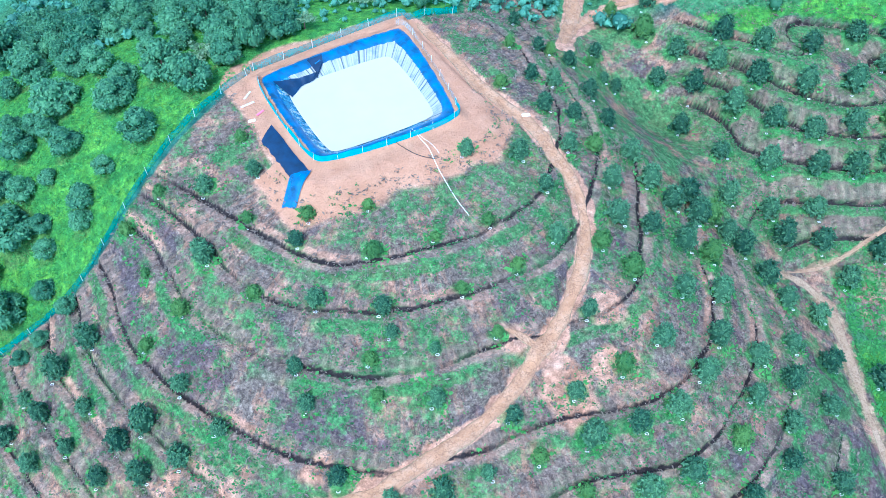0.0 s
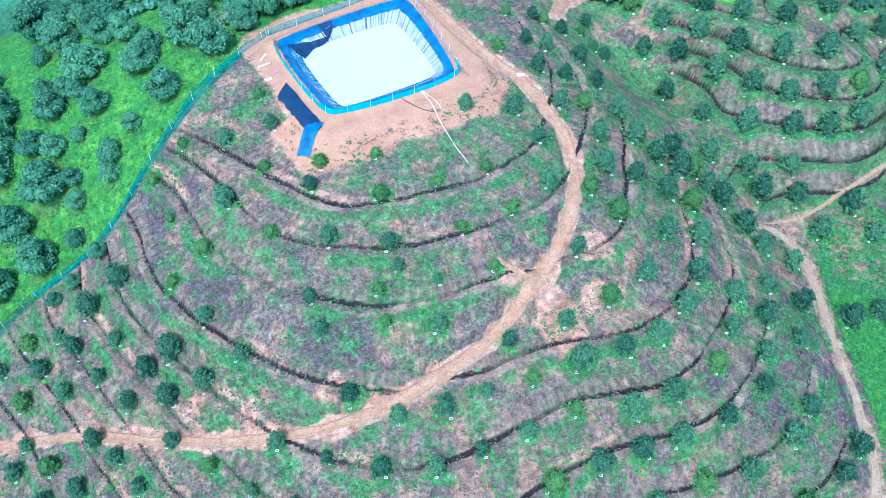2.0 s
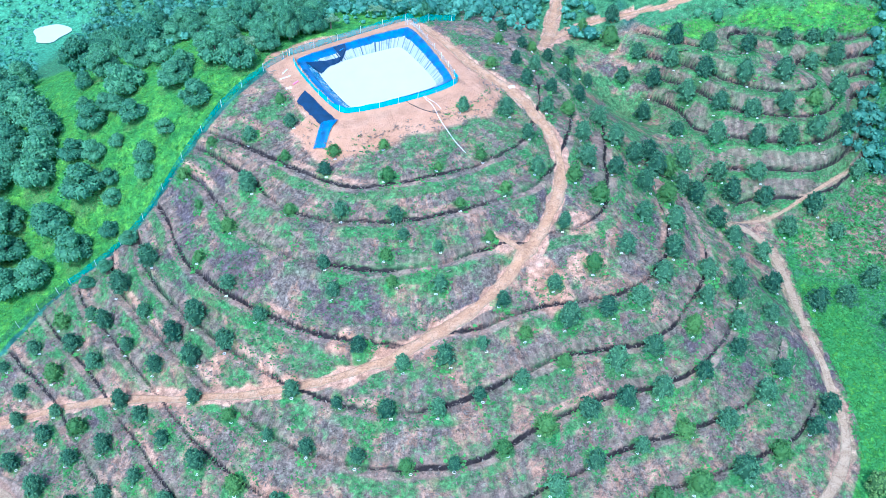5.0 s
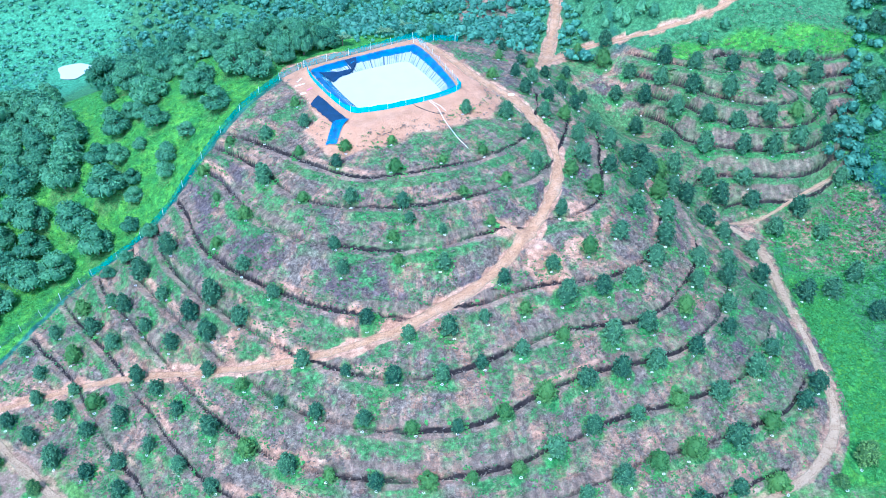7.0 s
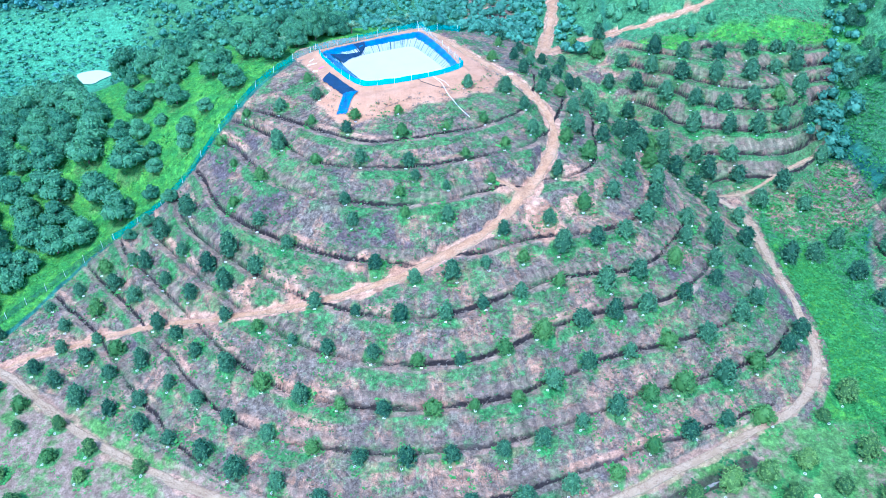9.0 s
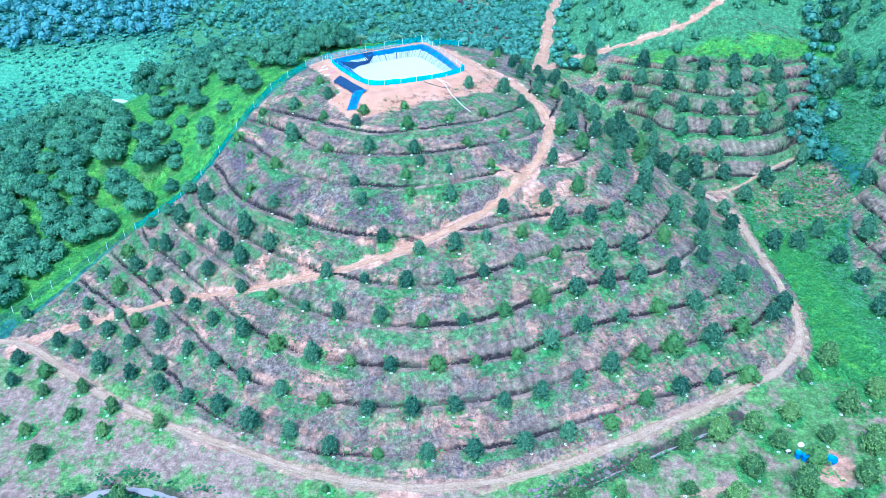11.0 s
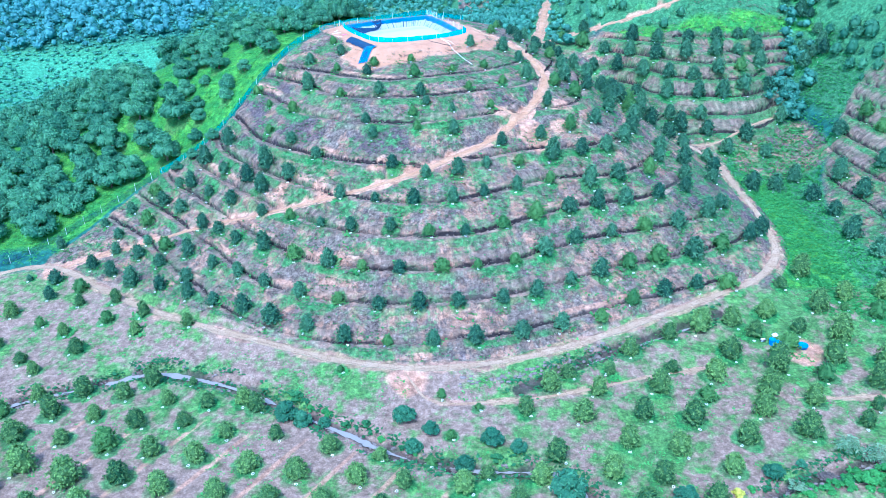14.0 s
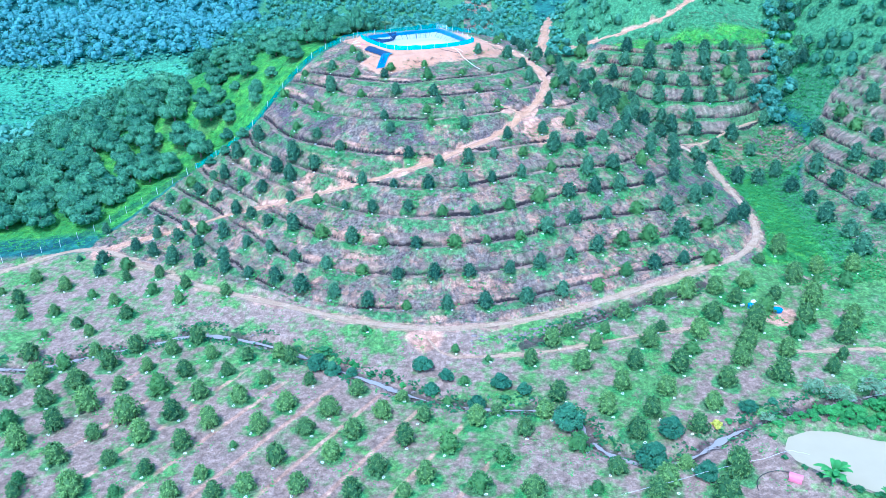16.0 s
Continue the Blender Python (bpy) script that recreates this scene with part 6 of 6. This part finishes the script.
for i, (x, y, wd) in enumerate(((-15.5, -11.4, 1.6), (-18.2, -9.2, 1.8), (-12.6, -12.0, 1.6), (-20.5, -8.4, 1.4), (-22.8, -6.4, 2.2), (-10.5, -14.2, 1.4), (4.2, -18.6, 1.6), (-6.0, -17.0, 1.5), (11.0, -18.8, 1.5), (33.5, -24.9, 1.4))):
    shrub(x, y, wd, wd * 0.6, LEAF_BRIGHT if i % 2 else LEAF_WEED, "leafy green bush on the stream bank", 70 + i, 420, 0.13)


def crate(x, y, turn):
    ob = thing("crate", "faded pink plastic crate by the pond", "crate", "", (x, y, z_at(x, y)))
    ob.rotation_euler = (0, 0, radians(turn))
    L, W, H, t = 1.5, 0.85, 0.7, 0.06

    def box(name, sx, sy, sz, cx, cy, cz):
        bm = bmesh.new()
        bmesh.ops.create_cube(bm, size=1.0)
        for v in bm.verts:
            v.co = Vector((v.co.x * sx + cx, v.co.y * sy + cy, v.co.z * sz + cz))
        bmesh.ops.bevel(bm, geom=bm.edges[:], offset=0.015, segments=1, affect="EDGES")
        part(name, bm, PINK_PLASTIC, ob)
    box("base", L, W, t, 0, 0, t / 2)
    box("lid", L + 0.08, W + 0.08, t, 0, 0, H + t / 2)
    for sgn in (-1, 1):
        box("long_side", L, t, H - t, 0, sgn * (W - t) / 2, H / 2 + t / 2)
        box("short_side", t, W - 2 * t, H - t, sgn * (L - t) / 2, 0, H / 2 + t / 2)


crate(37.6, -36.9, -28)


def tub(name, x, y, radius, tall, mat, label, category):
    t = np.linspace(0, 2 * math.pi, 22, endpoint=False)
    prof = [(0.0, 0.0), (0.86, 0.0), (0.9, 0.05), (0.98, 0.85), (1.06, 0.9), (1.06, 1.0), (0.94, 1.0), (0.9, 0.86), (0.0, 0.80)]
    v = np.concatenate([np.c_[np.cos(t) * r * radius, np.sin(t) * r * radius, np.full(22, h * tall)] for r, h in prof])
    i = np.arange(len(v)).reshape(len(prof), 22)
    j = np.roll(i, -1, 1)
    ob = mesh_object(name, v, np.stack([i[:-1], j[:-1], j[1:], i[1:]], -1).reshape(-1, 4), mat)
    ob.location = (x, y, z_at(x, y))
    return tagged(ob, label, category)


tub("tub", 49.9, 2.4, 0.75, 0.5, BLUE_PLASTIC, "round blue plastic tub on the ground", "tub")
tub("drum", 45.6, 3.0, 0.42, 0.95, BLUE_PLASTIC, "blue plastic drum beside white sacks", "drum")
tub("drum", 46.4, 2.6, 0.4, 0.9, BLUE_PLASTIC, "blue plastic drum beside white sacks", "drum")
slab("sack", (1.0, 0.7, 0.4), WHITE_PLASTIC, "bulging white sack on the ground", "sack", 44.6, 3.8, 15, 0.2)
slab("sack", (1.1, 0.75, 0.4), WHITE_PLASTIC, "bulging white sack on the ground", "sack", 46.8, 5.0, 40, 0.22)


# ---- weeds: tufts over the slopes and the flat, too many to count ----
def tufts(name, label, count, box, keep, size, mat, seed, blades=6, spreadw=0.6, feet=()):
    g = np.random.default_rng(seed)
    x, y = g.uniform(box[0], box[1], count), g.uniform(box[2], box[3], count)
    for px, py, wide in feet:
        if g.random() < 0.62:
            m = int(g.integers(4, 13))
            a, far = g.normal(size=m) * 0.8 + g.uniform(0, 6.3), wide * g.uniform(0.42, 0.95, m) + 0.15
            x, y = np.r_[x, px + np.cos(a) * far], np.r_[y, py + np.sin(a) * far]
    k = keep(x, y, g)
    x, y = x[k], y[k]
    z = land(x, y)
    n = len(x)
    s = size * g.uniform(0.5, 1.4, n)
    a = g.uniform(0, 2 * math.pi, (n, blades))
    lean = g.uniform(0.7, 1.5, (n, blades))
    d = np.stack([np.cos(a) * lean, np.sin(a) * lean, 1.05 - lean * 0.6], -1)
    base = np.stack([x, y, z - 0.03], -1)[:, None, :] + np.stack([np.cos(a), np.sin(a), 0 * a], -1) * (0.25 * s)[:, None, None]
    c = (base + d * (0.5 * s)[:, None, None]).reshape(-1, 3)
    v, f = leaf_quads(c, d.reshape(-1, 3), 1.0, spreadw, g, np.tile([0.0, 0.0, 1.0], (len(c), 1)))
    mid = np.repeat(c, 4, 0)
    v = mid + (v - mid) * np.repeat(np.repeat(s, blades), 4)[:, None]
    return tagged(mesh_object(name, v, f, mat, flat=True), label, "weeds", kind="stuff")


def off_roads(x, y, gap=0.4):
    ok = side(CREST, x, y) > 4.0
    for nm, line, half in ROADS:
        ok &= along(line, x, y)[0] > half + gap
    return ok & (side(POND, x, y) > 0.6) & (along(STREAM, x, y)[0] > 1.0)


def on_slopes(x, y, g):
    a, b, c = zones(x, y)
    return (a + b + c > 0.5) & off_roads(x, y)


def green_patches(x, y, g):
    return on_slopes(x, y, g) & (ripple(x, y, 3.6, 8) + 0.6 * ripple(x, y, 8, 2) + g.normal(size=x.shape) * 0.25 > 0.25)


tufts("foot_weeds", "bright green leafy weeds round the feet of the fruit trees", 0, (0, 1, 0, 1), lambda x, y, g: off_roads(x, y, 0.1), 0.42, LEAF_BRIGHT, 9, 6, 0.75, [f for f in FEET if f[1] > -5 and f[1] < 112])
tufts("dead_weeds", "dry grey straw and dead weeds on the terraces", 32000, (-78, 100, 0, 112), on_slopes, 0.45, LEAF_STRAW, 1, 5, 0.3)
tufts("green_weeds", "low green weeds in patches on the terraces", 46000, (-78, 100, 0, 112), green_patches, 0.3, LEAF_WEED, 2, 6, 0.6)
tufts("bright_weeds", "bright green leafy weeds in clumps on the terraces", 14000, (-70, 62, 0, 75), lambda x, y, g: on_slopes(x, y, g) & (ripple(x, y, 2.3, 5) + g.normal(size=x.shape) * 0.2 > 0.55), 0.36, LEAF_BRIGHT, 3, 6, 0.7)
tufts("flat_grass", "thin green grass between the orchard rows", 15000, (-90, 70, -50, 24), lambda x, y, g: off_roads(x, y) & (zones(x, y)[0] < 0.3) & (ripple(x, y, 4.0, 9) + g.normal(size=x.shape) * 0.3 > 0.25), 0.3, LEAF_BRIGHT, 4, 5, 0.5)
tufts("gully_grass", "lush grass in the gully east of the track", 9000, (56, 90, 10, 100), lambda x, y, g: off_roads(x, y) & (zones(x, y)[1] < 0.3) & (zones(x, y)[2] < 0.3), 0.5, LEAF_BRIGHT, 5, 6, 0.5)
tufts("west_grass", "lush bright grass beyond the fence", 12000, (-100, -25, 34, 105), lambda x, y, g: x < fence_x(y) - 0.5, 0.4, LEAF_BRIGHT, 6, 5, 0.45)
tufts("bank_weeds", "rank green weeds along the stream banks", 16000, (-86, 60, -36, 14), lambda x, y, g: (np.minimum(along(STREAM, x, y)[0], along(DITCH, x, y)[0] + 0.3) < 2.4) & (np.minimum(along(STREAM, x, y)[0], along(DITCH, x, y)[0] + 0.2) > 0.5 + 0.5 * g.random(x.shape)) & (along(ROAD_BASE, x, y)[0] > 1.6) & (ripple(x, y, 2.5, 6) > -0.3), 0.5, LEAF_WEED, 8, 6, 0.6)


def stones(name, label, line, count, reach, size, seed):
    """Rounded stones and clods strewn along a line."""
    g = np.random.default_rng(seed)
    p = np.array(line, float)
    seg = np.r_[0, np.cumsum(np.hypot(*np.diff(p, axis=0).T))]
    s = g.uniform(0, seg[-1], count)
    x = np.interp(s, seg, p[:, 0]) + g.normal(size=count) * reach
    y = np.interp(s, seg, p[:, 1]) + g.normal(size=count) * reach
    z = land(x, y)
    kinds = [lump(g, (0.5, 0.4, 0.3), 5, 7, 0.14) for _ in range(4)]
    pieces = []
    for i in range(count):
        v, f = kinds[i % 4]
        pieces.append((v * size * g.uniform(0.4, 1.4) + np.array([x[i], y[i], z[i]]), f))
    return tagged(mesh_object(name, *joined(*pieces), STONE), label, "stones", kind="stuff")


STONE = plain("grey_brown_stone", (0.20, 0.16, 0.14), 0.9, 0.2, 0.4, 2.0, 0.4)
stones("stream_stones", "grey stones and clods in the stream bed", STREAM, 420, 0.8, 0.5, 5)
stones("bank_clods", "dark clods of earth along the track's lower edge", [(-1, -4.2), (4, -4.2), (9, -3.2), (15, -0.6), (24, 3.2)], 90, 0.5, 0.6, 6)
